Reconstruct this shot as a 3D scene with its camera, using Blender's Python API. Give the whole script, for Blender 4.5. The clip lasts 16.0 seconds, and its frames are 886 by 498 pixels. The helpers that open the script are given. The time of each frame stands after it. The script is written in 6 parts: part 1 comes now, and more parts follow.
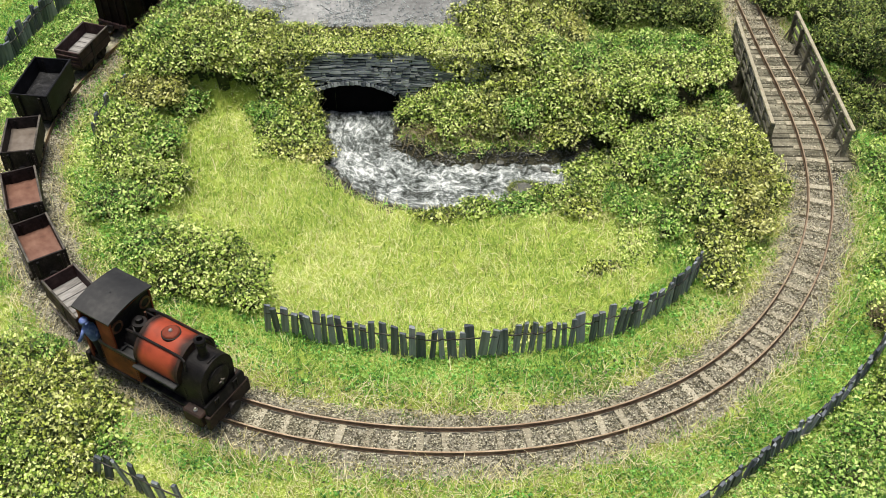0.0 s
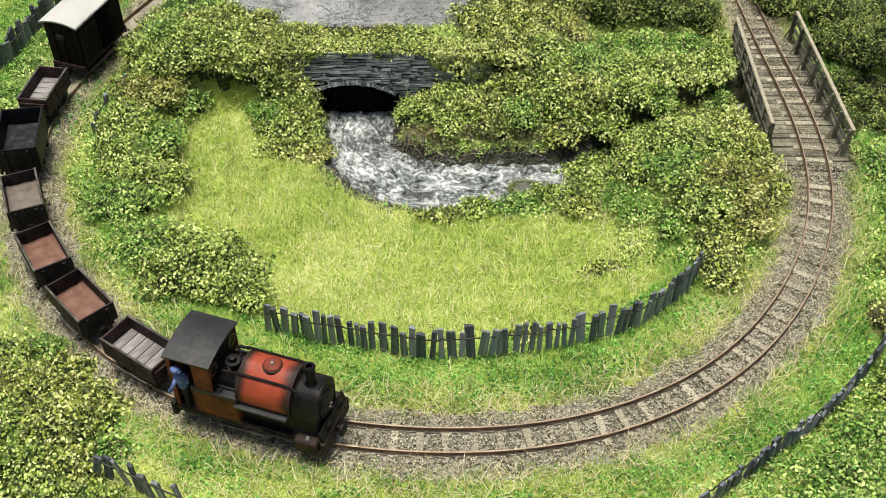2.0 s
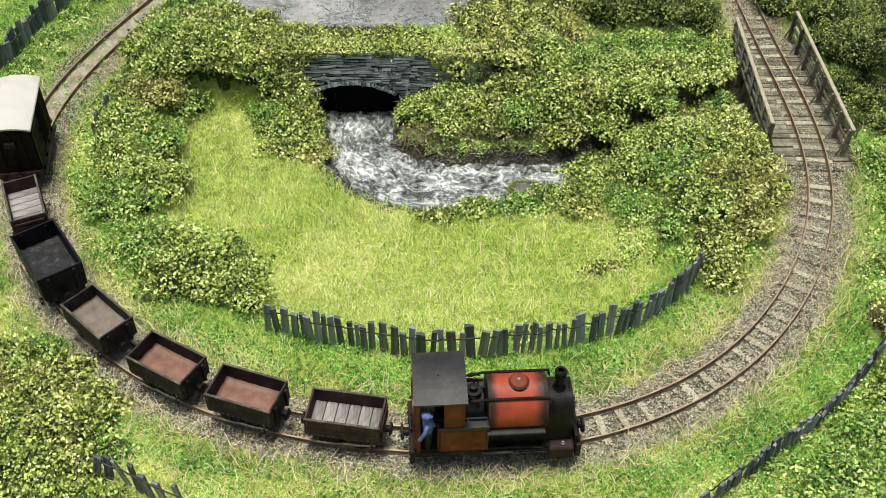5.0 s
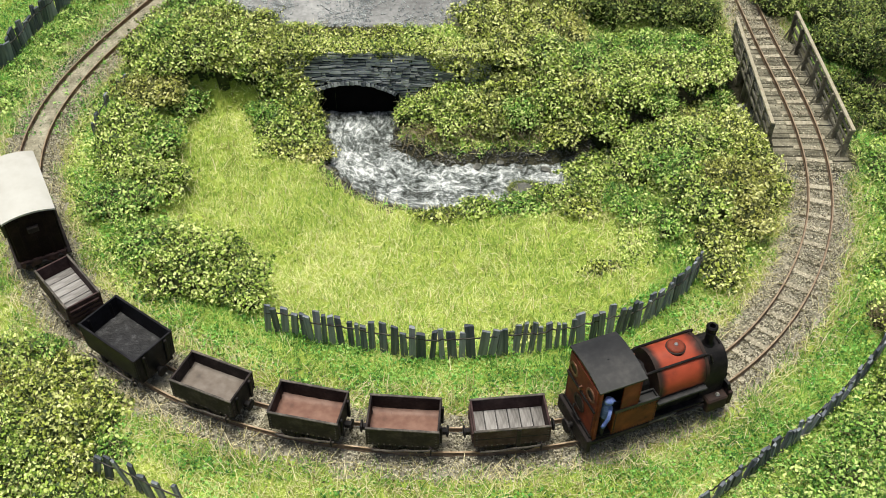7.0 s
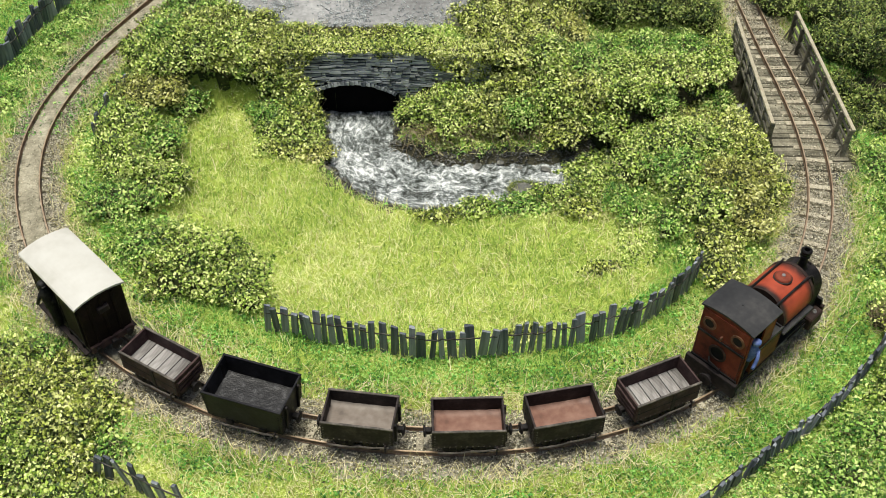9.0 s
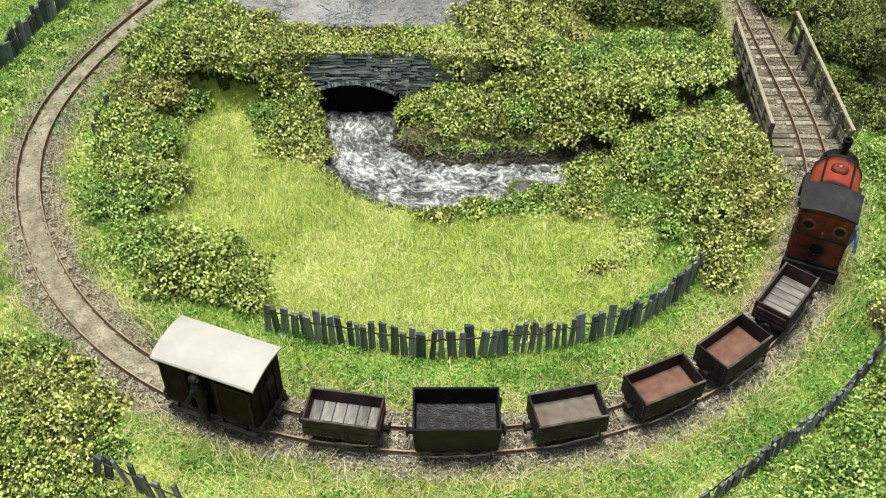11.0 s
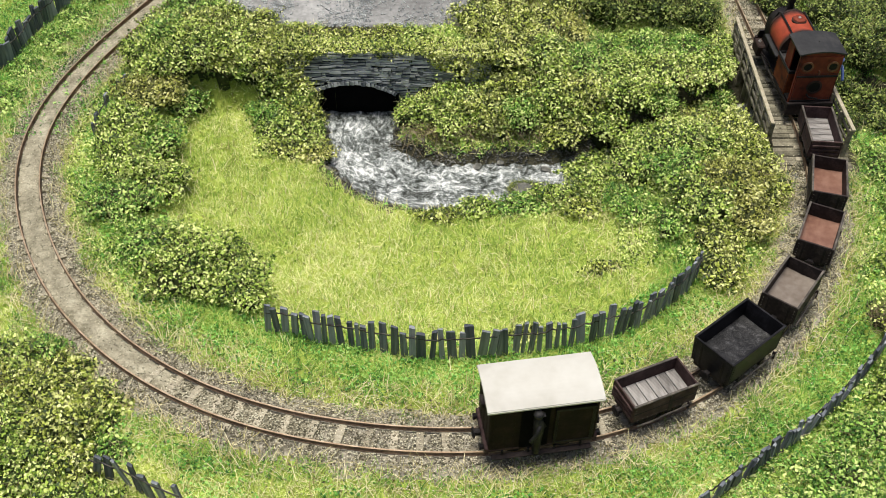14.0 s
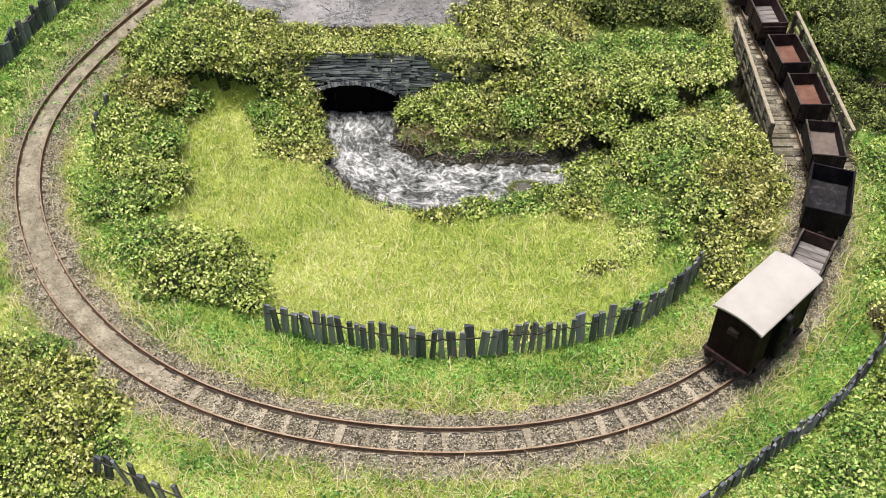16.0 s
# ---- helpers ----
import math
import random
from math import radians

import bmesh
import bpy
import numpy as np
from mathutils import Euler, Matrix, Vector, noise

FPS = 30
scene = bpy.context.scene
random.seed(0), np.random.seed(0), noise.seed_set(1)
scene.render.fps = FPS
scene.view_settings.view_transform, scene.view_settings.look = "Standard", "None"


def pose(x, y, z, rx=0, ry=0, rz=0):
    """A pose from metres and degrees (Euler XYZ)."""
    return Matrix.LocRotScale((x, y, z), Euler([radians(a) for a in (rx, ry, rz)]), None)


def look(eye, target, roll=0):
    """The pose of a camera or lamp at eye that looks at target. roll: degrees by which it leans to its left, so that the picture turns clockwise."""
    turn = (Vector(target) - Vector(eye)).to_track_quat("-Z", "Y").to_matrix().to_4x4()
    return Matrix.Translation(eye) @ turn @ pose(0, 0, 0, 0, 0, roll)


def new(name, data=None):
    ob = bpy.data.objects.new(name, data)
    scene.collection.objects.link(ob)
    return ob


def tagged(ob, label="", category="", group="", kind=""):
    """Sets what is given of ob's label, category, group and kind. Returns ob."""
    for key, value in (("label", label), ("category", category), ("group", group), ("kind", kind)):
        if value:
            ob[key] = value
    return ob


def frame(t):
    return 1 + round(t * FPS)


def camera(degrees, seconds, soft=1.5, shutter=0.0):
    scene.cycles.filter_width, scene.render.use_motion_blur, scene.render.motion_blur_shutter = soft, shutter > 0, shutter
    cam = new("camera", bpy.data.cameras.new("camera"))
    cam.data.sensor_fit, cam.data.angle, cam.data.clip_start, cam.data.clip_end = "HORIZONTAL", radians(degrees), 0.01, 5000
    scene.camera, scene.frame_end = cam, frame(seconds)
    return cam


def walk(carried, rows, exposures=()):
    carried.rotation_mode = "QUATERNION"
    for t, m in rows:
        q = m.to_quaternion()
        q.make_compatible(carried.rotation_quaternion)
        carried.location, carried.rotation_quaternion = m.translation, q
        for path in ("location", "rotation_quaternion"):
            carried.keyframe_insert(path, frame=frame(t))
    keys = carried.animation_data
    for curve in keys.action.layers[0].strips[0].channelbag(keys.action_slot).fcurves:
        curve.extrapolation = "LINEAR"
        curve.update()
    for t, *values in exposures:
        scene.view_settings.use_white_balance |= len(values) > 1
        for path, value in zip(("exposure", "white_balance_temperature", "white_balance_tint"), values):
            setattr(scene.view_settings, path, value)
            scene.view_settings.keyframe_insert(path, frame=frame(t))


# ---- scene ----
# Sizes below are written in millimetres (a model railway of 9 mm gauge) and scaled by MM.
MM = 0.001

# ---- camera ----
cam = camera(46.61, 16.0, soft=0.55, shutter=0.3)
EYE = Vector((0, 0, 0.26504))
AIM = EYE + Vector((0, math.cos(radians(44.987)), -math.sin(radians(44.987))))
walk(cam, [(0, look(EYE, AIM, 0.59)), (16.0, look(EYE, AIM, 0.59))], exposures=[(0, -0.05, 6500, 11), (6.5, -0.05, 6500, 9.5), (13.0, -0.05, 6500, 9.5), (14.0, -0.06, 6500, 13), (15.0, -0.08, 6500, 19.5), (16.0, -0.08, 6500, 20.5)])

# ---- light: soft light from high above ----
SUN_EL, SUN_AZ = radians(85), radians(-60)
world = bpy.data.worlds.new("world")
world.use_nodes = True
scene.world = world
wn = world.node_tree.nodes
sky = wn.new("ShaderNodeTexSky")
sky.sky_type, sky.sun_disc = "NISHITA", False
sky.sun_elevation, sky.sun_rotation = SUN_EL, SUN_AZ
sky.air_density, sky.dust_density, sky.ozone_density = 1.0, 4.0, 0.3
world.node_tree.links.new(sky.outputs["Color"], wn["Background"].inputs["Color"])
wn["Background"].inputs["Strength"].default_value = 0.085
sun_data = bpy.data.lights.new("sun", "SUN")
sun_data.energy, sun_data.angle, sun_data.color = 4.75, radians(22), (0.985, 0.96, 0.85)
sun = new("sun", sun_data)
sun_dir = Vector((math.sin(SUN_AZ) * math.cos(SUN_EL), math.cos(SUN_AZ) * math.cos(SUN_EL), math.sin(SUN_EL)))
sun.matrix_world = look(sun_dir, (0, 0, 0))


# ---- materials ----
def rgba(c):
    return (c[0], c[1], c[2], 1.0)


def mat(name, stops, scale=300, rough=0.7, metal=0.0, bump=0.3, detail=6, island=0.0, spec=0.4, translucent=0.0, stretch=(1, 1, 1), fine=5.0, obrand=0.0, coat=0.0):
    """Noise-coloured surface: a ramp over two noises, with shift per loose piece (island) or per object (obrand)."""
    m = bpy.data.materials.new(name)
    m.use_nodes = True
    nt = m.node_tree
    n, link = nt.nodes, nt.links.new
    bsdf = n["Principled BSDF"]
    co = n.new("ShaderNodeTexCoord")
    mp = n.new("ShaderNodeMapping")
    mp.inputs["Scale"].default_value = stretch
    link(co.outputs["Object"], mp.inputs["Vector"])
    big, small = n.new("ShaderNodeTexNoise"), n.new("ShaderNodeTexNoise")
    big.inputs["Scale"].default_value, big.inputs["Detail"].default_value = scale, detail
    small.inputs["Scale"].default_value, small.inputs["Detail"].default_value = scale * fine, 3
    link(mp.outputs["Vector"], big.inputs["Vector"])
    link(mp.outputs["Vector"], small.inputs["Vector"])
    mix = n.new("ShaderNodeMix")
    mix.inputs["Factor"].default_value = 0.35
    link(big.outputs["Fac"], mix.inputs["A"])
    link(small.outputs["Fac"], mix.inputs["B"])
    value = mix.outputs["Result"]
    if island or obrand:
        geo = n.new("ShaderNodeNewGeometry") if island else n.new("ShaderNodeObjectInfo")
        out = geo.outputs["Random Per Island"] if island else geo.outputs["Random"]
        sh = n.new("ShaderNodeMath")
        sh.operation = "MULTIPLY_ADD"
        sh.inputs[1].default_value, sh.inputs[2].default_value = (island or obrand), -0.5 * (island or obrand)
        link(out, sh.inputs[0])
        ad = n.new("ShaderNodeMath")
        ad.operation = "ADD"
        link(value, ad.inputs[0])
        link(sh.outputs[0], ad.inputs[1])
        value = ad.outputs[0]
    ramp = n.new("ShaderNodeValToRGB")
    lo, hi = 0.32, 0.68
    while len(ramp.color_ramp.elements) < len(stops):
        ramp.color_ramp.elements.new(0.5)
    for i, c in enumerate(stops):
        e = ramp.color_ramp.elements[i]
        e.position = lo + (hi - lo) * i / max(1, len(stops) - 1)
        e.color = rgba(c)
    link(value, ramp.inputs["Fac"])
    link(ramp.outputs["Color"], bsdf.inputs["Base Color"])
    bsdf.inputs["Roughness"].default_value, bsdf.inputs["Metallic"].default_value = rough, metal
    bsdf.inputs["Specular IOR Level"].default_value = spec
    bsdf.inputs["Coat Weight"].default_value = coat
    if bump:
        b = n.new("ShaderNodeBump")
        b.inputs["Strength"].default_value, b.inputs["Distance"].default_value = bump, 0.0006
        link(mix.outputs["Result"], b.inputs["Height"])
        link(b.outputs["Normal"], bsdf.inputs["Normal"])
    if translucent:
        tr = n.new("ShaderNodeBsdfTranslucent")
        link(ramp.outputs["Color"], tr.inputs["Color"])
        ms = n.new("ShaderNodeMixShader")
        ms.inputs["Fac"].default_value = translucent
        link(bsdf.outputs[0], ms.inputs[1])
        link(tr.outputs[0], ms.inputs[2])
        link(ms.outputs[0], n["Material Output"].inputs["Surface"])
    return m


M = {}
M["ground"] = mat("ground_flock", [(0.17, 0.21, 0.04), (0.32, 0.39, 0.07), (0.44, 0.50, 0.11)], 120, 0.95, bump=0.8)
M["soil"] = mat("soil", [(0.022, 0.022, 0.013), (0.058, 0.055, 0.032), (0.12, 0.11, 0.065)], 250, 0.95, bump=0.8)
M["grass_lime"] = mat("lime_grass", [(0.20, 0.34, 0.05), (0.42, 0.57, 0.10), (0.61, 0.70, 0.19), (0.86, 0.85, 0.45)], 15, 0.8, bump=0, island=0.45, translucent=0.25, fine=3)
M["grass_green"] = mat("green_grass", [(0.06, 0.17, 0.03), (0.18, 0.41, 0.06), (0.36, 0.56, 0.11), (0.68, 0.70, 0.28)], 30, 0.8, bump=0, island=0.35, translucent=0.25, fine=3)
M["straw"] = mat("straw_grass", [(0.30, 0.27, 0.10), (0.56, 0.50, 0.24), (0.75, 0.68, 0.42)], 60, 0.85, bump=0, island=0.5)
M["leaf_a"] = mat("bush_leaf", [(0.035, 0.075, 0.012), (0.22, 0.36, 0.044), (0.50, 0.65, 0.11), (0.86, 0.93, 0.38)], 45, 0.55, bump=0, island=0.50, translucent=0.2, fine=3)
M["leaf_b"] = mat("olive_leaf", [(0.035, 0.06, 0.012), (0.26, 0.335, 0.044), (0.54, 0.62, 0.11), (0.87, 0.89, 0.39)], 45, 0.55, bump=0, island=0.50, translucent=0.2, fine=3)
M["leaf_e"] = mat("ochre_leaf", [(0.06, 0.07, 0.02), (0.25, 0.28, 0.05), (0.49, 0.50, 0.11), (0.78, 0.77, 0.34)], 45, 0.6, bump=0, island=0.42, translucent=0.2, fine=3)
M["leaf_c"] = mat("fresh_leaf", [(0.05, 0.14, 0.02), (0.16, 0.36, 0.05), (0.36, 0.57, 0.10), (0.72, 0.84, 0.30)], 45, 0.6, bump=0, island=0.50, translucent=0.2, fine=3)
# fibre mat inside bushes, coloured near-black to paint shaded gaps in the leaves
M["shaded_mat_core"] = mat("shaded_foliage_mat", [(0.010, 0.016, 0.004), (0.032, 0.045, 0.011), (0.075, 0.09, 0.028)], 400, 0.95, bump=0.8)
M["twig"] = mat("twig", [(0.10, 0.075, 0.04), (0.27, 0.21, 0.12), (0.50, 0.43, 0.28)], 200, 0.9, bump=0, island=0.4)
M["ballast"] = mat("ballast_stone", [(0.12, 0.108, 0.07), (0.30, 0.275, 0.19), (0.45, 0.415, 0.30), (0.64, 0.60, 0.46)], 90, 0.9, bump=0.3, island=0.55)
M["ballast_bed"] = mat("ballast_bed", [(0.19, 0.17, 0.125), (0.33, 0.305, 0.24), (0.46, 0.425, 0.34)], 500, 0.95, bump=0.9)
M["sleeper"] = mat("sleeper_wood", [(0.22, 0.195, 0.14), (0.36, 0.325, 0.24), (0.50, 0.455, 0.35)], 260, 0.85, bump=0.5, obrand=0.25, stretch=(1, 4, 1))
M["rail"] = mat("rusty_rail", [(0.095, 0.064, 0.04), (0.185, 0.125, 0.08), (0.29, 0.205, 0.135)], 300, 0.75, metal=0.15, bump=0.4)
M["railtop"] = mat("worn_rail_head", [(0.28, 0.19, 0.12), (0.42, 0.31, 0.21), (0.58, 0.46, 0.33)], 200, 0.42, metal=0.6, bump=0.1)
M["slate"] = mat("slate_slab", [(0.04, 0.048, 0.062), (0.125, 0.14, 0.165), (0.33, 0.35, 0.38)], 420, 0.65, bump=0.8, obrand=0.34, stretch=(1, 1, 0.4))
M["slate_wall"] = mat("slate_wall", [(0.06, 0.07, 0.075), (0.24, 0.26, 0.265), (0.54, 0.56, 0.55)], 380, 0.75, bump=0.9, obrand=0.4)
# near-black standing in for shade in the culvert mouth and van doorway
M["shade_black"] = mat("painted_shade_black", [(0.0025, 0.0025, 0.0025), (0.005, 0.005, 0.005)], 300, 0.95, spec=0.05)
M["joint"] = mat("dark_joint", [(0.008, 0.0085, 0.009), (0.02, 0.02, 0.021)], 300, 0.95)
M["wire"] = mat("black_wire", [(0.015, 0.014, 0.013), (0.04, 0.035, 0.03)], 300, 0.6)
M["rock"] = mat("wet_rock", [(0.04, 0.042, 0.038), (0.10, 0.10, 0.088), (0.24, 0.235, 0.21)], 220, 0.6, bump=0.8)
M["timber"] = mat("grey_timber", [(0.08, 0.074, 0.05), (0.165, 0.152, 0.108), (0.29, 0.268, 0.195)], 300, 0.85, bump=0.5, obrand=0.25, stretch=(1, 1, 1))
M["timber_rail"] = mat("pale_timber_rail", [(0.22, 0.19, 0.13), (0.36, 0.32, 0.23), (0.46, 0.42, 0.32)], 250, 0.85, bump=0.4)
M["road"] = mat("grey_road", [(0.13, 0.13, 0.128), (0.26, 0.26, 0.255), (0.42, 0.42, 0.41)], 35, 0.95, bump=0.9, fine=14)
# rolling stock
M["black"] = mat("soot_black", [(0.0035, 0.003, 0.0034), (0.009, 0.0078, 0.0083), (0.030, 0.024, 0.024)], 200, 0.55, bump=0.3, spec=0.18)
M["roof_black"] = mat("dark_grey_roof", [(0.011, 0.011, 0.012), (0.020, 0.020, 0.021), (0.042, 0.040, 0.039)], 120, 0.55, bump=0.15)
M["red"] = mat("faded_red_paint", [(0.07, 0.02, 0.015), (0.34, 0.065, 0.03), (0.46, 0.09, 0.04), (0.52, 0.14, 0.07)], 90, 0.45, bump=0.12)
M["tank_edge"] = mat("sooty_band", [(0.014, 0.010, 0.009), (0.03, 0.019, 0.016), (0.06, 0.032, 0.025)], 150, 0.6, bump=0.2, spec=0.18)
M["cab_red"] = mat("brown_red_paint", [(0.016, 0.007, 0.0055), (0.085, 0.020, 0.012), (0.165, 0.034, 0.018), (0.24, 0.058, 0.03)], 75, 0.55, bump=0.15, spec=0.18)
M["ochre"] = mat("rusty_ochre_paint", [(0.03, 0.010, 0.006), (0.125, 0.033, 0.011), (0.21, 0.058, 0.017), (0.25, 0.085, 0.03)], 80, 0.55, bump=0.15, spec=0.18)
M["rod"] = mat("oily_dark_steel", [(0.05, 0.045, 0.04), (0.12, 0.11, 0.10), (0.26, 0.245, 0.225)], 300, 0.45, metal=0.4, bump=0.1, spec=0.25)
M["steel"] = mat("bright_steel", [(0.25, 0.24, 0.22), (0.45, 0.43, 0.40), (0.6, 0.58, 0.55)], 300, 0.35, metal=0.8, bump=0.1)
M["brass"] = mat("dull_copper", [(0.05, 0.022, 0.014), (0.14, 0.062, 0.038), (0.30, 0.16, 0.10)], 300, 0.45, metal=0.4, bump=0.1)
M["glass_dark"] = mat("dark_pane", [(0.006, 0.0065, 0.007), (0.012, 0.0125, 0.013)], 100, 0.4, bump=0, spec=0.15)
M["wagon"] = mat("dark_wagon_iron", [(0.010, 0.0078, 0.0076), (0.024, 0.0185, 0.0178), (0.060, 0.046, 0.042)], 180, 0.65, bump=0.25, spec=0.18)
M["wagon_black"] = mat("black_wagon_iron", [(0.004, 0.0042, 0.0055), (0.009, 0.0088, 0.011), (0.022, 0.021, 0.026)], 180, 0.5, bump=0.2, spec=0.18)
M["wagon_brown"] = mat("dark_brown_wood", [(0.024, 0.013, 0.013), (0.052, 0.030, 0.029), (0.095, 0.060, 0.056)], 180, 0.7, bump=0.35, spec=0.18)
M["floor_rust"] = mat("rusty_wagon_floor", [(0.09, 0.042, 0.03), (0.17, 0.083, 0.058), (0.235, 0.13, 0.094), (0.33, 0.225, 0.18)], 55, 0.36, bump=0.2, fine=7)
M["floor_grey"] = mat("grey_brown_wagon_floor", [(0.085, 0.068, 0.055), (0.15, 0.122, 0.10), (0.21, 0.18, 0.152), (0.31, 0.28, 0.245)], 55, 0.36, bump=0.2, fine=7)
M["floor_plank"] = mat("bleached_plank", [(0.10, 0.093, 0.087), (0.235, 0.222, 0.212), (0.37, 0.355, 0.34)], 130, 0.75, bump=0.6, obrand=0.2, stretch=(3.5, 0.5, 1))
M["floor_black"] = mat("coal_dusted_floor", [(0.004, 0.0042, 0.005), (0.010, 0.0102, 0.0115), (0.020, 0.020, 0.022), (0.085, 0.085, 0.09)], 420, 0.42, bump=0.7, spec=0.3)
M["van_brown"] = mat("dark_van_wood", [(0.005, 0.0027, 0.0025), (0.0115, 0.0062, 0.0056), (0.026, 0.0145, 0.013)], 160, 0.7, bump=0.25, spec=0.12)
M["van_roof"] = mat("cream_white_roof", [(0.40, 0.385, 0.34), (0.49, 0.48, 0.44), (0.55, 0.545, 0.51)], 40, 0.7, bump=0.08)
M["figure_dark"] = mat("painted_dark_figure", [(0.004, 0.004, 0.0048), (0.010, 0.010, 0.011), (0.035, 0.033, 0.032)], 300, 0.6, bump=0.3, spec=0.2)
M["worn_edge"] = mat("worn_iron_edge", [(0.03, 0.026, 0.023), (0.08, 0.07, 0.06), (0.19, 0.165, 0.14)], 220, 0.6, bump=0.25, spec=0.25)
M["leaf_w"] = mat("weed_leaf", [(0.035, 0.13, 0.02), (0.11, 0.36, 0.05), (0.25, 0.56, 0.10), (0.46, 0.70, 0.20)], 45, 0.6, bump=0, island=0.42, translucent=0.2, fine=3)


def figure_material():
    """Blue painted jacket and cap over near-black trousers."""
    m = mat("painted_blue_figure", [(0.05, 0.08, 0.22), (0.10, 0.15, 0.38), (0.24, 0.31, 0.58)], 250, 0.7, bump=0.2, spec=0.2)
    nt = m.node_tree
    n, link = nt.nodes, nt.links.new
    bsdf = n["Principled BSDF"]
    old = bsdf.inputs["Base Color"].links[0].from_socket
    co, sep, r = n.new("ShaderNodeTexCoord"), n.new("ShaderNodeSeparateXYZ"), n.new("ShaderNodeMapRange")
    link(co.outputs["Object"], sep.inputs[0])
    r.inputs["From Min"].default_value, r.inputs["From Max"].default_value = 8.8 * MM, 9.4 * MM
    link(sep.outputs["Z"], r.inputs["Value"])
    mx = n.new("ShaderNodeMix")
    mx.data_type = "RGBA"
    link(r.outputs["Result"], mx.inputs["Factor"])
    mx.inputs[6].default_value = (0.012, 0.013, 0.02, 1)
    link(old, mx.inputs[7])
    link(mx.outputs[2], bsdf.inputs["Base Color"])
    return m


def tank_material():
    """Faded red paint with soot smeared in from both ends of the tank and from its foot."""
    m = mat("sooty_red_paint", [(0.19, 0.036, 0.02), (0.31, 0.054, 0.026), (0.37, 0.066, 0.032), (0.40, 0.10, 0.058)], 60, 0.5, bump=0.12, spec=0.25)
    nt = m.node_tree
    n, link = nt.nodes, nt.links.new
    bsdf = n["Principled BSDF"]
    old = bsdf.inputs["Base Color"].links[0].from_socket
    co = n.new("ShaderNodeTexCoord")
    no = n.new("ShaderNodeTexNoise")
    no.inputs["Scale"].default_value, no.inputs["Detail"].default_value = 260, 6
    link(co.outputs["Object"], no.inputs["Vector"])
    sep = n.new("ShaderNodeSeparateXYZ")
    link(co.outputs["Object"], sep.inputs[0])

    def ramped(sock, lo, hi):
        r = n.new("ShaderNodeMapRange")
        r.interpolation_type = "SMOOTHSTEP"
        r.inputs["From Min"].default_value, r.inputs["From Max"].default_value = lo, hi
        link(sock, r.inputs["Value"])
        return r.outputs["Result"]
    parts_ = [ramped(sep.outputs["X"], 3.6 * MM, 0.9 * MM), ramped(sep.outputs["X"], 12.5 * MM, 16.6 * MM), ramped(sep.outputs["Z"], 18.6 * MM, 16.6 * MM)]
    total = parts_[0]
    for q in parts_[1:]:
        a = n.new("ShaderNodeMath")
        a.operation = "MAXIMUM"
        link(total, a.inputs[0])
        link(q, a.inputs[1])
        total = a.outputs[0]
    mu = n.new("ShaderNodeMath")
    mu.operation = "MULTIPLY_ADD"
    link(total, mu.inputs[0])
    mu.inputs[1].default_value = 1.1
    sh = n.new("ShaderNodeMath")
    sh.operation = "MULTIPLY_ADD"
    link(no.outputs["Fac"], sh.inputs[0])
    sh.inputs[1].default_value, sh.inputs[2].default_value = 1.1, -0.6
    link(sh.outputs[0], mu.inputs[2])
    cl = n.new("ShaderNodeClamp")
    link(mu.outputs[0], cl.inputs["Value"])
    mx = n.new("ShaderNodeMix")
    mx.data_type = "RGBA"
    link(cl.outputs[0], mx.inputs["Factor"])
    link(old, mx.inputs[6])
    mx.inputs[7].default_value = (0.035, 0.016, 0.012, 1)
    link(mx.outputs[2], bsdf.inputs["Base Color"])
    return m


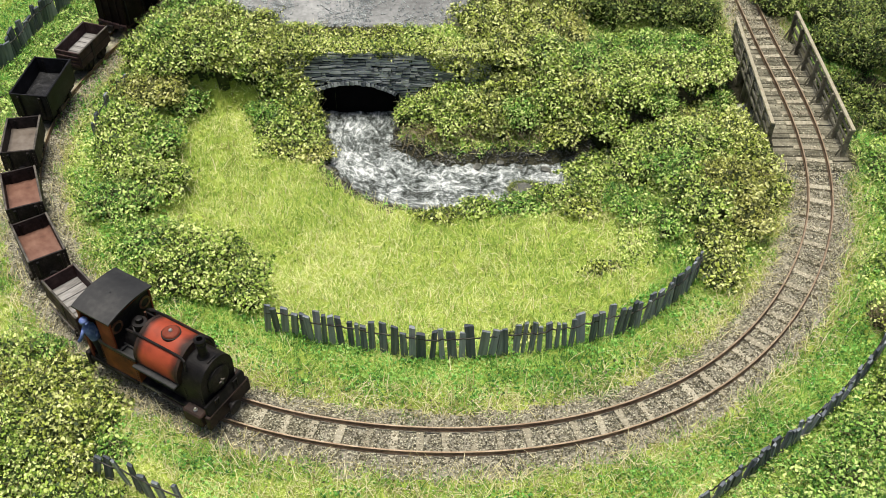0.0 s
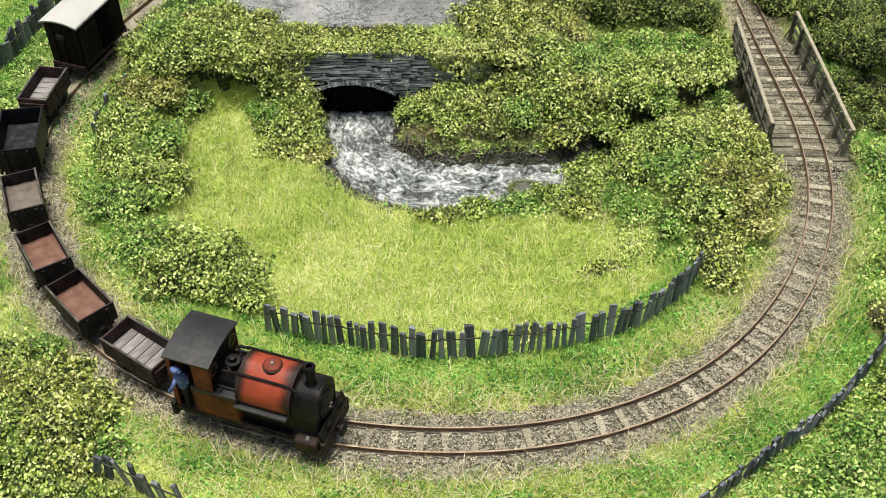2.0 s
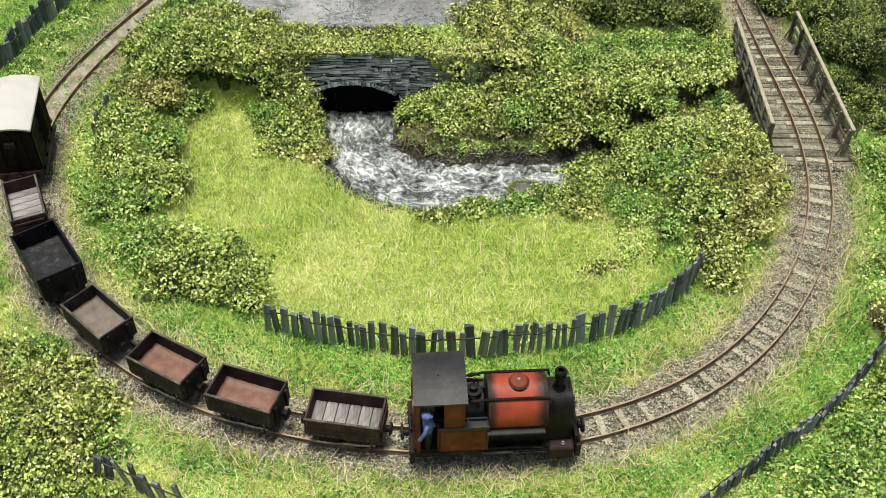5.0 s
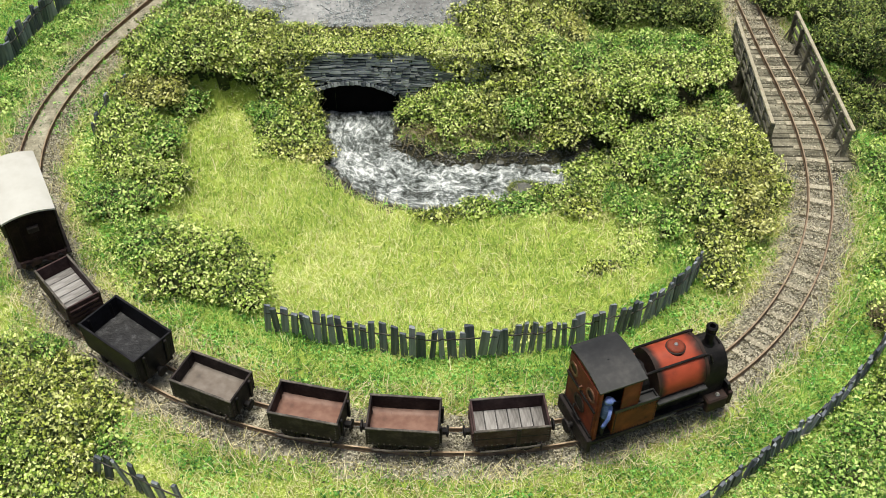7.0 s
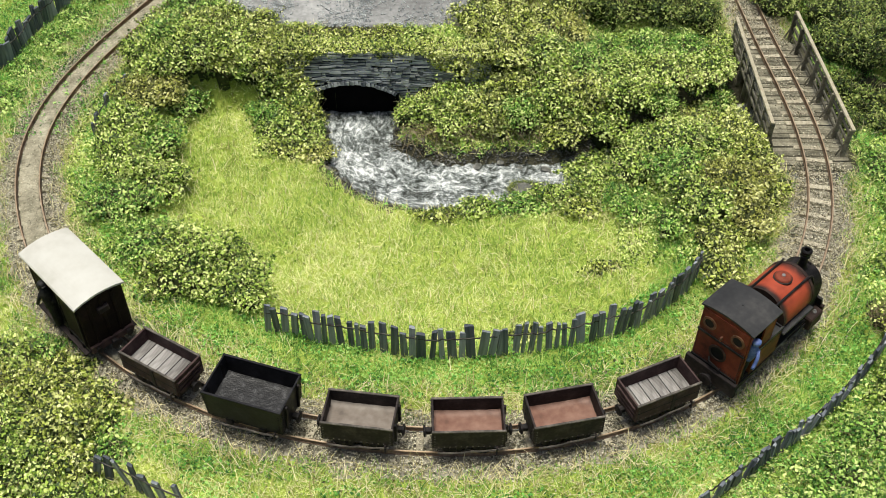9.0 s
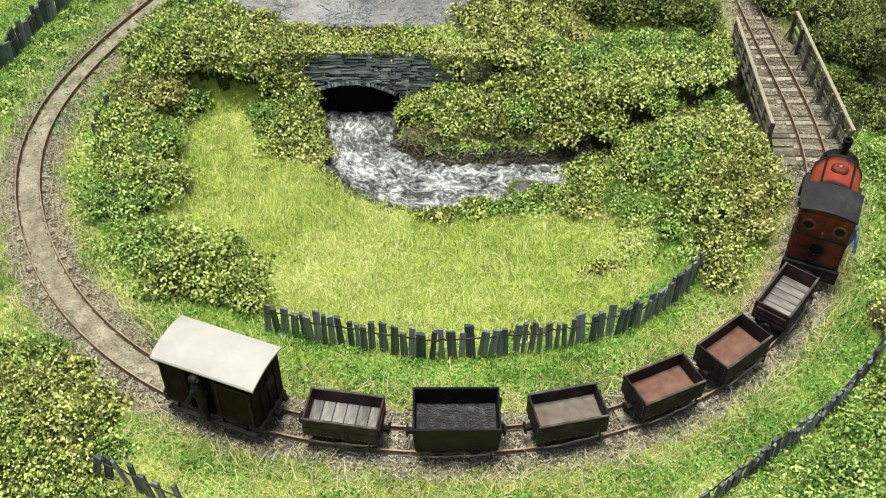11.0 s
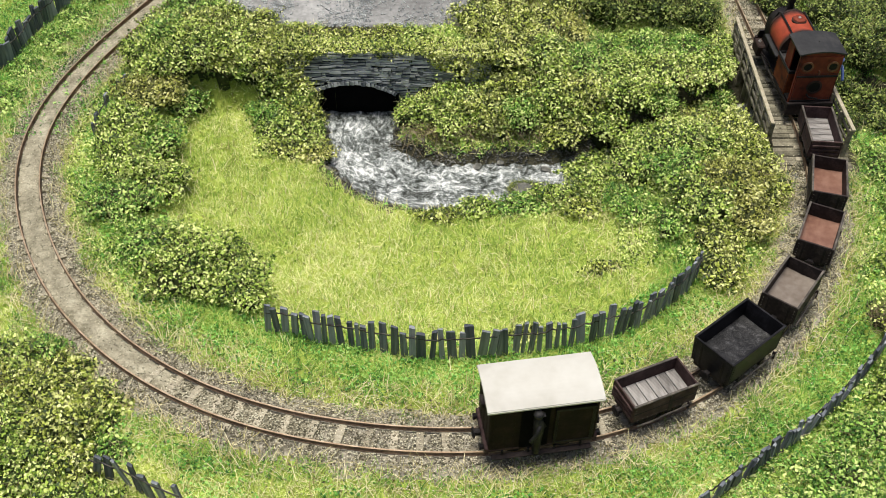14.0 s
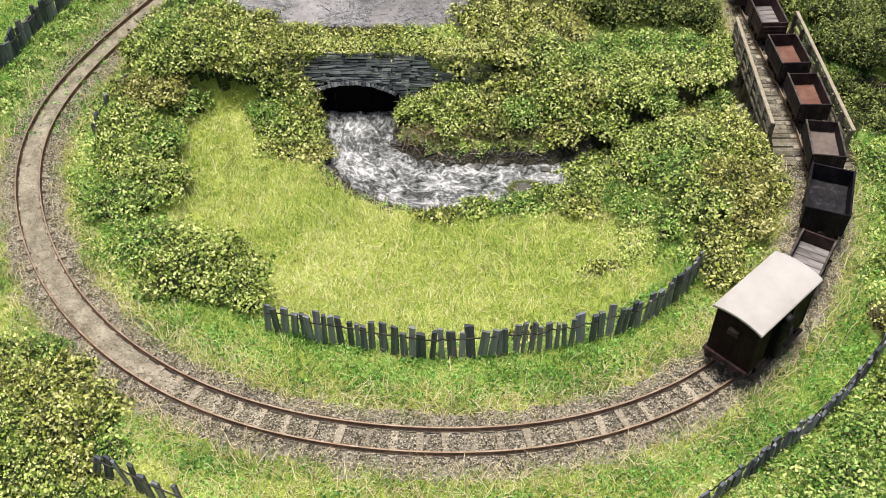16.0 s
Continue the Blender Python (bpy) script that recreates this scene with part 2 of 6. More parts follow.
def water_material():
    """Dark resin water with torn white foam drawn out along the flow (UV in mm: along, across)."""
    m = bpy.data.materials.new("stream_water")
    m.use_nodes = True
    nt = m.node_tree
    n, link = nt.nodes, nt.links.new
    bsdf = n["Principled BSDF"]
    uv = n.new("ShaderNodeUVMap")
    uv.uv_map = "flow"
    mp = n.new("ShaderNodeMapping")
    mp.inputs["Scale"].default_value = (0.75, 1, 1)
    link(uv.outputs["UV"], mp.inputs["Vector"])

    def noise_of(scale, detail, rough, twist):
        q = n.new("ShaderNodeTexNoise")
        q.inputs["Scale"].default_value, q.inputs["Detail"].default_value = scale, detail
        q.inputs["Roughness"].default_value, q.inputs["Distortion"].default_value = rough, twist
        link(mp.outputs["Vector"], q.inputs["Vector"])
        return q

    def math_of(op, a, b):
        q = n.new("ShaderNodeMath")
        q.operation = op
        for k, v in enumerate((a, b)):
            if isinstance(v, float):
                q.inputs[k].default_value = v
            else:
                link(v, q.inputs[k])
        return q.outputs[0]
    wide, torn, fine = noise_of(0.085, 4, 0.55, 0.4), noise_of(0.20, 9, 0.70, 2.2), noise_of(1.1, 5, 0.72, 1.5)
    warp = n.new("ShaderNodeMix")
    warp.data_type = "VECTOR"
    warp.inputs["Factor"].default_value = 0.82
    link(torn.outputs["Color"], warp.inputs[4])
    link(mp.outputs["Vector"], warp.inputs[5])
    cell = n.new("ShaderNodeTexVoronoi")
    cell.feature = "DISTANCE_TO_EDGE"
    cell.inputs["Scale"].default_value = 0.42
    link(warp.outputs[1], cell.inputs["Vector"])
    lace = math_of("MULTIPLY", math_of("MINIMUM", cell.outputs["Distance"], 0.3), -0.14)
    total = math_of("ADD", math_of("MULTIPLY", wide.outputs["Fac"], 0.30), math_of("MULTIPLY", torn.outputs["Fac"], 0.46))
    total = math_of("ADD", math_of("ADD", total, lace), math_of("MULTIPLY", fine.outputs["Fac"], 0.30))
    ramp = n.new("ShaderNodeValToRGB")
    els = ramp.color_ramp.elements
    els[0].position, els[0].color = 0.43, (0.018, 0.021, 0.017, 1)
    els[1].position, els[1].color = 0.615, (0.88, 0.89, 0.88, 1)
    for at, c in ((0.465, (0.055, 0.062, 0.056, 1)), (0.515, (0.17, 0.19, 0.185, 1)), (0.56, (0.42, 0.445, 0.44, 1))):
        e = els.new(at)
        e.color = c
    link(total, ramp.inputs["Fac"])
    link(ramp.outputs["Color"], bsdf.inputs["Base Color"])
    bsdf.inputs["Roughness"].default_value = 0.16
    bu = n.new("ShaderNodeBump")
    bu.inputs["Strength"].default_value, bu.inputs["Distance"].default_value = 0.8, 0.0014
    link(total, bu.inputs["Height"])
    link(bu.outputs["Normal"], bsdf.inputs["Normal"])
    return m


M["water"] = water_material()
M["tank_red"] = tank_material()
M["figure_blue"] = figure_material()


# ---- mesh helpers (millimetres in, metres out) ----
def finish(name, bm, material, smooth=False):
    me = bpy.data.meshes.new(name)
    bmesh.ops.scale(bm, vec=(MM, MM, MM), verts=bm.verts)
    bm.to_mesh(me)
    bm.free()
    me.materials.append(M[material])
    if smooth:
        for p in me.polygons:
            p.use_smooth = True
    return me


def part(name, bm, material, parent, label="", smooth=False):
    ob = new(name, finish(name, bm, material, smooth))
    ob.parent = parent
    if label:
        tagged(ob, label)
    return ob


def thing(name, label, category, group="", at=(0, 0, 0)):
    ob = new(name)
    ob.empty_display_size = 0.005
    ob.location = Vector(at) * MM
    return tagged(ob, label, category, group)


def box(bm, x0, x1, y0, y1, z0, z1, bev=0.12):
    r = bmesh.ops.create_cube(bm, size=1)
    vs = r["verts"]
    bmesh.ops.scale(bm, vec=(x1 - x0, y1 - y0, z1 - z0), verts=vs)
    bmesh.ops.translate(bm, vec=((x0 + x1) / 2, (y0 + y1) / 2, (z0 + z1) / 2), verts=vs)
    if bev:
        es = list({e for v in vs for e in v.link_edges})
        bmesh.ops.bevel(bm, geom=es, offset=bev, segments=1, affect="EDGES")
    return bm


def boxes(*specs, bev=0.12):
    bm = bmesh.new()
    for s in specs:
        box(bm, *s, bev=bev)
    return bm


def cyl(bm, a, b, r0, r1=None, seg=16):
    """A closed tube from a to b."""
    a, b = Vector(a), Vector(b)
    r1 = r0 if r1 is None else r1
    m = Matrix.Translation((a + b) / 2) @ (b - a).to_track_quat("Z", "Y").to_matrix().to_4x4()
    bmesh.ops.create_cone(bm, cap_ends=True, segments=seg, radius1=r0, radius2=r1, depth=(b - a).length, matrix=m)
    return bm


def lathe(bm, origin, profile, seg=24, axis="Z"):
    """profile: (radius, height) pairs turned about an axis through origin."""
    rings = []
    o = Vector(origin)
    for r, h in profile:
        ring = []
        for i in range(seg):
            t = 2 * math.pi * i / seg
            p = (r * math.cos(t), r * math.sin(t), h) if axis == "Z" else ((h, r * math.cos(t), r * math.sin(t)) if axis == "X" else (r * math.cos(t), h, r * math.sin(t)))
            ring.append(bm.verts.new(o + Vector(p)))
        rings.append(ring)
    for q, w in zip(rings, rings[1:]):
        for i in range(seg):
            bm.faces.new((q[i], q[(i + 1) % seg], w[(i + 1) % seg], w[i]))
    bm.faces.new(rings[0][::-1])
    bm.faces.new(rings[-1])
    bmesh.ops.recalc_face_normals(bm, faces=bm.faces)
    return bm


def loft(bm, sections):
    """Closed solid through like-counted rings of points."""
    rings = [[bm.verts.new(p) for p in s] for s in sections]
    k = len(rings[0])
    for q, w in zip(rings, rings[1:]):
        for i in range(k):
            bm.faces.new((q[i], q[(i + 1) % k], w[(i + 1) % k], w[i]))
    bm.faces.new(rings[0][::-1])
    bm.faces.new(rings[-1])
    bmesh.ops.recalc_face_normals(bm, faces=bm.faces)
    return bm


def tube(bm, points, r, seg=6):
    """A round bar along a bent line."""
    pts = [Vector(p) for p in points]
    rings = []
    for i, p in enumerate(pts):
        d = (pts[min(i + 1, len(pts) - 1)] - pts[max(i - 1, 0)]).normalized()
        q = d.to_track_quat("Z", "Y")
        rings.append([p + q @ Vector((r * math.cos(2 * math.pi * k / seg), r * math.sin(2 * math.pi * k / seg), 0)) for k in range(seg)])
    return loft(bm, rings)


def fast_mesh(name, verts, faces, material, smooth=False):
    """verts: (n, 3) in mm; faces: (m, k), all of k corners."""
    me = bpy.data.meshes.new(name)
    verts = np.asarray(verts, dtype=np.float32) * MM
    faces = np.asarray(faces, dtype=np.int32)
    m, k = faces.shape
    me.vertices.add(len(verts))
    me.vertices.foreach_set("co", verts.ravel())
    me.loops.add(m * k)
    me.loops.foreach_set("vertex_index", faces.ravel())
    me.polygons.add(m)
    me.polygons.foreach_set("loop_start", np.arange(0, m * k, k, dtype=np.int32))
    me.polygons.foreach_set("loop_total", np.full(m, k, dtype=np.int32))
    me.update(calc_edges=True)
    me.materials.append(M[material])
    if smooth:
        me.polygons.foreach_set("use_smooth", np.ones(m, dtype=bool))
    return me


# ---- the line of the track: curvature per millimetre along its length ----
KAPPA = [-0.00027, 0.0036, 0.00904, 0.00548, 0.00641, 0.00682, 0.00446, 0.00646, 0.0081, 0.00585, 0.00664, 0.00223, -0.00178]
LENGTH = 676.77
PS = np.linspace(0, LENGTH, 1400)
PK = np.interp(PS, np.linspace(0, LENGTH, len(KAPPA)), KAPPA)
PT = 4.29305 + np.concatenate([[0], np.cumsum((PK[1:] + PK[:-1]) / 2 * PS[1])])
PM = (PT[1:] + PT[:-1]) / 2
PX = -135.51 + np.concatenate([[0], np.cumsum(np.cos(PM) * PS[1])])
PY = 437.34 + np.concatenate([[0], np.cumsum(np.sin(PM) * PS[1])])


def along(u):
    """Place and heading of the track's centre, u mm along it; straight past its ends."""
    if u < 0:
        return PX[0] + u * math.cos(PT[0]), PY[0] + u * math.sin(PT[0]), PT[0]
    if u > LENGTH:
        e = u - LENGTH
        return PX[-1] + e * math.cos(PT[-1]), PY[-1] + e * math.sin(PT[-1]), PT[-1]
    return float(np.interp(u, PS, PX)), float(np.interp(u, PS, PY)), float(np.interp(u, PS, PT))


TRACK_XY = np.array([along(u) for u in np.linspace(-120, LENGTH + 160, 480)])


def track_side(x, y):
    """Signed distance from the track's centre; positive on the inside of the curve."""
    x, y = np.atleast_1d(np.asarray(x, float)), np.atleast_1d(np.asarray(y, float))
    out = np.empty(len(x))
    for i in range(0, len(x), 20000):
        dx, dy = x[i:i + 20000, None] - TRACK_XY[:, 0], y[i:i + 20000, None] - TRACK_XY[:, 1]
        d2 = dx * dx + dy * dy
        j = d2.argmin(1)
        r = np.arange(len(j))
        s = -np.sin(TRACK_XY[j, 2]) * dx[r, j] + np.cos(TRACK_XY[j, 2]) * dy[r, j]
        out[i:i + 20000] = np.sqrt(d2[r, j]) * np.sign(s)
    return out


# stream: x, y, half width
STREAM = np.array([(-37, 380, 16), (-37, 372, 16), (-37, 364, 13.5), (-36, 345, 12.5), (-30, 330, 13.5), (-13, 320, 14.5), (5, 318, 13.5), (28, 320, 12), (50, 325, 9), (75, 337, 9), (105, 350, 12), (148, 358, 20), (200, 364, 12), (290, 372, 12)], float)
SU = np.linspace(0, len(STREAM) - 1, 240)


def smooth_line(pts, n):
    """Catmull-Rom line through pts."""
    pts = np.asarray(pts, float)
    p = np.vstack([2 * pts[0] - pts[1], pts, 2 * pts[-1] - pts[-2]])
    u = np.linspace(0, len(pts) - 1 - 1e-6, n)
    i = u.astype(int)
    t = (u - i)[:, None]
    a, b, c, d = p[i], p[i + 1], p[i + 2], p[i + 3]
    return 0.5 * (2 * b + (c - a) * t + (2 * a - 5 * b + 4 * c - d) * t ** 2 + (3 * b - a - 3 * c + d) * t ** 3)


STREAM_LINE = smooth_line(STREAM, 260)
WATER_Z = -17.0


def stream_gap(x, y):
    """Distance outside the water's edge (negative in the water)."""
    x, y = np.atleast_1d(np.asarray(x, float)), np.atleast_1d(np.asarray(y, float))
    out = np.empty(len(x))
    for i in range(0, len(x), 20000):
        d = np.sqrt((x[i:i + 20000, None] - STREAM_LINE[:, 0]) ** 2 + (y[i:i + 20000, None] - STREAM_LINE[:, 1]) ** 2) - STREAM_LINE[:, 2]
        out[i:i + 20000] = d.min(1)
    return out


def step(a, b, v):
    t = np.clip((np.asarray(v, float) - a) / (b - a), 0, 1)
    return t * t * (3 - 2 * t)


def wavy(x, y, s, seed=0):
    """Cheap smooth unevenness between about -1 and 1."""
    r = np.random.RandomState(seed)
    out = 0
    for k in range(5):
        a, p = r.uniform(0, 2 * math.pi), r.uniform(0, 6.28)
        f = 2 * math.pi / s * r.uniform(0.6, 1.9)
        out = out + np.sin((x * math.cos(a) + y * math.sin(a)) * f + p)
    return out / 3.0


WALL_Y = 364.0


def height(x, y):
    """The ground's height in mm above the rail heads."""
    x, y = np.atleast_1d(np.asarray(x, float)), np.atleast_1d(np.asarray(y, float))
    ts, g = track_side(x, y), stream_gap(x, y)
    inside = step(18, 95, ts)
    land = -3.2 - 8.0 * inside
    # bank that carries the road, behind the culvert wall
    mouth = step(-76, -70, x) * (1 - step(-6, 2, x))
    bank = step(356 + 10 * mouth, 372 - 1 * mouth, y + 3 * wavy(x, y, 40, 3) * (1 - mouth)) * step(-150, -105, x) * (1 - step(20, 75, x)) * step(14, 40, ts)
    land = land * (1 - bank) + 12.5 * bank
    # rising rough ground between stream and bridge
    knoll = step(335, 365, y) * step(-5, 25, x) * (1 - step(90, 125, x)) * step(16, 40, ts)
    land = land + knoll * (1 - bank) * 9
    # knoll on the bend of the inner side
    east = np.exp(-(((x - 100) / 26) ** 2 + ((y - 305) / 34) ** 2)) * step(14, 30, ts)
    land = land + 9 * east
    west = np.exp(-(((x + 128) / 16) ** 2 + ((y - 330) / 60) ** 2)) * step(13, 26, ts)
    land = land + 6 * west
    rough = 0.8 * wavy(x, y, 26, 1) + 0.35 * wavy(x, y, 7, 2)
    rough = rough * (1 - bank * step(384, 389, y))
    land = land + rough * step(11, 20, np.abs(ts))
    carve = 1 - step(-2.0, 7.0, g + 1.6 * wavy(x, y, 12, 5))
    carve = np.where((y > WALL_Y + 6) & (x < 30), 0, carve)
    low = WATER_Z - 2.5
    z = land * (1 - carve) + low * carve
    # ravine under the bridge
    rav = np.exp(-(((y - 358) / 26) ** 2)) * step(122, 132, x) * (1 - step(158, 172, x))
    z = z - 13 * rav * (1 - carve)
    return z


# ---- ground ----
def build_ground():
    def axis(lo, hi, stepsize, far):
        core = np.arange(lo, hi + 0.1, stepsize)
        grow = np.cumsum(np.geomspace(6, far / 3, 9))
        return np.concatenate([(lo - grow)[::-1], core, hi + grow])
    xs, ys = axis(-250, 250, 2.0, 110), axis(120, 480, 2.0, 110)
    gx, gy = np.meshgrid(xs, ys)
    z = height(gx.ravel(), gy.ravel())
    verts = np.stack([gx.ravel(), gy.ravel(), z], 1)
    w = len(xs)
    i, j = np.meshgrid(np.arange(w - 1), np.arange(len(ys) - 1))
    a = (j * w + i).ravel()
    faces = np.stack([a, a + 1, a + w + 1, a + w], 1)
    cx, cy = verts[faces, 0].mean(1), verts[faces, 1].mean(1)
    # the mouth of the culvert is open
    keep = ~((cx > -58) & (cx < -18) & (cy > WALL_Y + 1) & (cy < WALL_Y + 8))
    faces, cx, cy = faces[keep], cx[keep], cy[keep]
    me = fast_mesh("ground", verts, faces, "ground", True)
    me.materials.append(M["soil"])
    me.materials.append(M["ballast_bed"])
    ts, g = np.abs(track_side(cx, cy)), stream_gap(cx, cy)
    idx = np.zeros(len(cx), dtype=np.int32)
    idx[g < 6 + 2 * wavy(cx, cy, 15, 9) + 3 * (cy < 332)] = 1
    idx[(cx > 118) & (cx < 172) & (np.abs(cy - 360) < 48)] = 1
    idx[ts < 12.5 + 1.5 * wavy(cx, cy, 18, 8)] = 2
    me.polygons.foreach_set("material_index", idx)
    tagged(new("ground", me), "uneven model landscape ground with flocked earth", "ground", kind="structure")


build_ground()


def build_water():
    n, k = 220, 22
    line = smooth_line(STREAM, n)
    d = np.gradient(line[:, :2], axis=0)
    d /= np.linalg.norm(d, axis=1)[:, None]
    nor = np.stack([-d[:, 1], d[:, 0]], 1)
    s = np.concatenate([[0], np.cumsum(np.linalg.norm(np.diff(line[:, :2], axis=0), axis=1))])
    v = np.linspace(-1, 1, k)
    hw = line[:, 2] + 4
    xy = line[:, None, :2] + nor[:, None, :] * (v[None, :, None] * hw[:, None, None])
    x, y = xy[..., 0].ravel(), xy[..., 1].ravel()
    z = WATER_Z + 0.6 * wavy(x, y, 9, 21) + 0.4 * wavy(x, y, 4, 22) + 1.2 * step(330, 380, y) * (x < 0)
    verts = np.stack([x, y, z], 1)
    i, j = np.meshgrid(np.arange(k - 1), np.arange(n - 1))
    a = (j * k + i).ravel()
    faces = np.stack([a, a + 1, a + k + 1, a + k], 1)
    me = fast_mesh("water", verts, faces, "water", True)
    uv = me.uv_layers.new(name="flow")
    flow = np.stack([np.repeat(s, k), (v[None, :] * hw[:, None]).ravel()], 1)
    uv.data.foreach_set("uv", flow[faces.ravel()].astype(np.float32).ravel())
    tagged(new("water", me), "fast stream with white foam running from a stone culvert", "water", kind="structure")


build_water()


def build_road():
    xs, ys = np.linspace(-125, 32, 60), np.linspace(391, 470, 34)
    gx, gy = np.meshgrid(xs, ys)
    edge = 2.5 * wavy(gx, gy, 30, 31)
    y = gy + np.where(gy < 392, edge, 0)
    verts = np.stack([gx.ravel(), y.ravel(), (13.3 + 0.25 * wavy(gx, gy, 12, 32)).ravel()], 1)
    top = len(verts)
    verts = np.vstack([verts, verts - [0, 0, 2.5]])
    i, j = np.meshgrid(np.arange(59), np.arange(33))
    a = (j * 60 + i).ravel()
    f = np.stack([a, a + 1, a + 61, a + 60], 1)
    rim = [(p, p + 1) for p in range(59)]
    sides = np.array([(q, p, p + top, q + top) for p, q in rim])
    tagged(new("road", fast_mesh("road", verts, np.vstack([f, sides]), "road", True)), "pale grey gravel road above the culvert", "road", kind="structure")


build_road()


# ---- track ----
def build_track():
    tr = thing("railway_track", "rusty narrow gauge track on weathered wooden sleepers in ballast", "railway track")
    us = np.arange(-60, LENGTH + 90, 4.0)
    path = [along(u) for u in us]
    for side in (-4.5, 4.5):
        bm_body, bm_head = bmesh.new(), bmesh.new()
        def rail(bm, prof):
            rings = []
            for x, y, t in path:
                nx, ny = -math.sin(t), math.cos(t)
                rings.append([(x + nx * (side + o), y + ny * (side + o), z) for o, z in prof])
            loft(bm, rings)
        rail(bm_body, [(-0.38, -1.9), (0.38, -1.9), (0.38, -1.65), (0.13, -1.4), (0.13, -0.75), (0.28, -0.55), (0.28, -0.12), (-0.28, -0.12), (-0.28, -0.55), (-0.13, -0.75), (-0.13, -1.4), (-0.38, -1.65)])
        rail(bm_head, [(-0.27, -0.13), (0.27, -0.13), (0.22, 0.0), (-0.22, 0.0)])
        r = part("rail", bm_body, "rail", tr)
        part("rail_head", bm_head, "railtop", r, "worn brownish rail head")
    rnd = random.Random(4)
    bms = []
    for k in range(3):
        bm = boxes((-1.2, 1.2, -7.2, 7.2, -1.4, 0), bev=0.18)
        for v in bm.verts:
            v.co += Vector((rnd.uniform(-0.12, 0.12), rnd.uniform(-0.15, 0.15), rnd.uniform(-0.08, 0.08)))
        bms.append(finish("sleeper", bm, "sleeper"))
    u = -56.0
    while u < LENGTH + 85:
        x, y, t = along(u)
        ob = new("sleeper", bms[rnd.randrange(3)])
        ob.parent = tr
        ob.matrix_basis = pose(x * MM, y * MM, (-2.0 + rnd.uniform(-0.25, 0.12)) * MM, 0, 0, math.degrees(t) + rnd.uniform(-3, 3))
        u += 8.1 + rnd.uniform(-0.9, 0.9)


build_track()

STONE = np.array([(1, 0, 0), (-1, 0, 0), (0, 1, 0), (0, -1, 0), (0, 0, 1), (0, 0, -1)], float)
STONE_F = np.array([(0, 2, 4), (2, 1, 4), (1, 3, 4), (3, 0, 4), (2, 0, 5), (1, 2, 5), (3, 1, 5), (0, 3, 5)])


def scatter_stones(name, x, y, z, size, material, rs):
    n = len(x)
    v = STONE[None] * size[:, None, None] * rs.uniform(0.55, 1.15, (n, 6, 1)) + rs.uniform(-0.25, 0.25, (n, 6, 3)) * size[:, None, None]
    a = rs.uniform(0, 6.28, n)
    c, s = np.cos(a)[:, None], np.sin(a)[:, None]
    vx, vy = v[..., 0] * c - v[..., 1] * s, v[..., 0] * s + v[..., 1] * c
    v = np.stack([vx + x[:, None], vy + y[:, None], v[..., 2] * 0.75 + z[:, None]], 2)
    f = STONE_F[None] + (np.arange(n) * 6)[:, None, None]
    return fast_mesh(name, v.reshape(-1, 3), f.reshape(-1, 3), material)


def build_ballast():
    rs = np.random.RandomState(11)
    n = 88000
    u = rs.uniform(-50, LENGTH + 60, n)
    o = np.clip(rs.normal(0, 8.5, n), -22, 22)
    pts = np.array([along(k) for k in np.linspace(-50, LENGTH + 60, 1600)])
    ui = np.linspace(-50, LENGTH + 60, 1600)
    x, y, t = (np.interp(u, ui, pts[:, k]) for k in range(3))
    x, y = x - np.sin(t) * o, y + np.cos(t) * o
    ao = np.abs(o)
    keep = (np.abs(ao - 4.5) > 0.7) & (rs.uniform(0, 1, n) < np.where(ao < 4, np.where(u < 265, 0.3, 0.8), 1.0))
    z = np.maximum(height(x, y) + 0.2, -2.9)
    on_bridge = (np.abs(y - 360) < 42) & (x > 110)
    z = np.where(on_bridge, -2.2, np.where(ao < 4.4, -2.25, np.where(ao < 11, -1.9, z)))
    filled = (u < 265) & (ao < 3.8)
    z = np.where(filled, -1.7, z) + rs.uniform(-0.2, 0.35, n)
    keep &= ~(on_bridge & (ao > 12)) & ~(on_bridge & (rs.uniform(0, 1, n) < np.where(ao > 5, 0.9, 0.72)))
    size = rs.uniform(0.16, 0.5, n) * np.where(filled, 0.6, 1.0)
    me = scatter_stones("ballast", x[keep], y[keep], z[keep], size[keep], "ballast", rs)
    tagged(new("ballast", me), "loose grey-brown stone ballast along the track", "ballast", kind="stuff")


build_ballast()


# ---- culvert wall and tunnel ----
AX0, AX1, ARCH_Z, ARCH_RISE = -60.0, -20.5, -4.8, 5.6
BATTER = 0.10  # how far the face leans back for each millimetre of height


def arch_z(x):
    c, h = (AX0 + AX1) / 2, (AX1 - AX0) / 2
    rad = (h * h + ARCH_RISE ** 2) / (2 * ARCH_RISE)
    if abs(x - c) >= h:
        return None
    return ARCH_Z + math.sqrt(rad * rad - (x - c) ** 2) - (rad - ARCH_RISE)


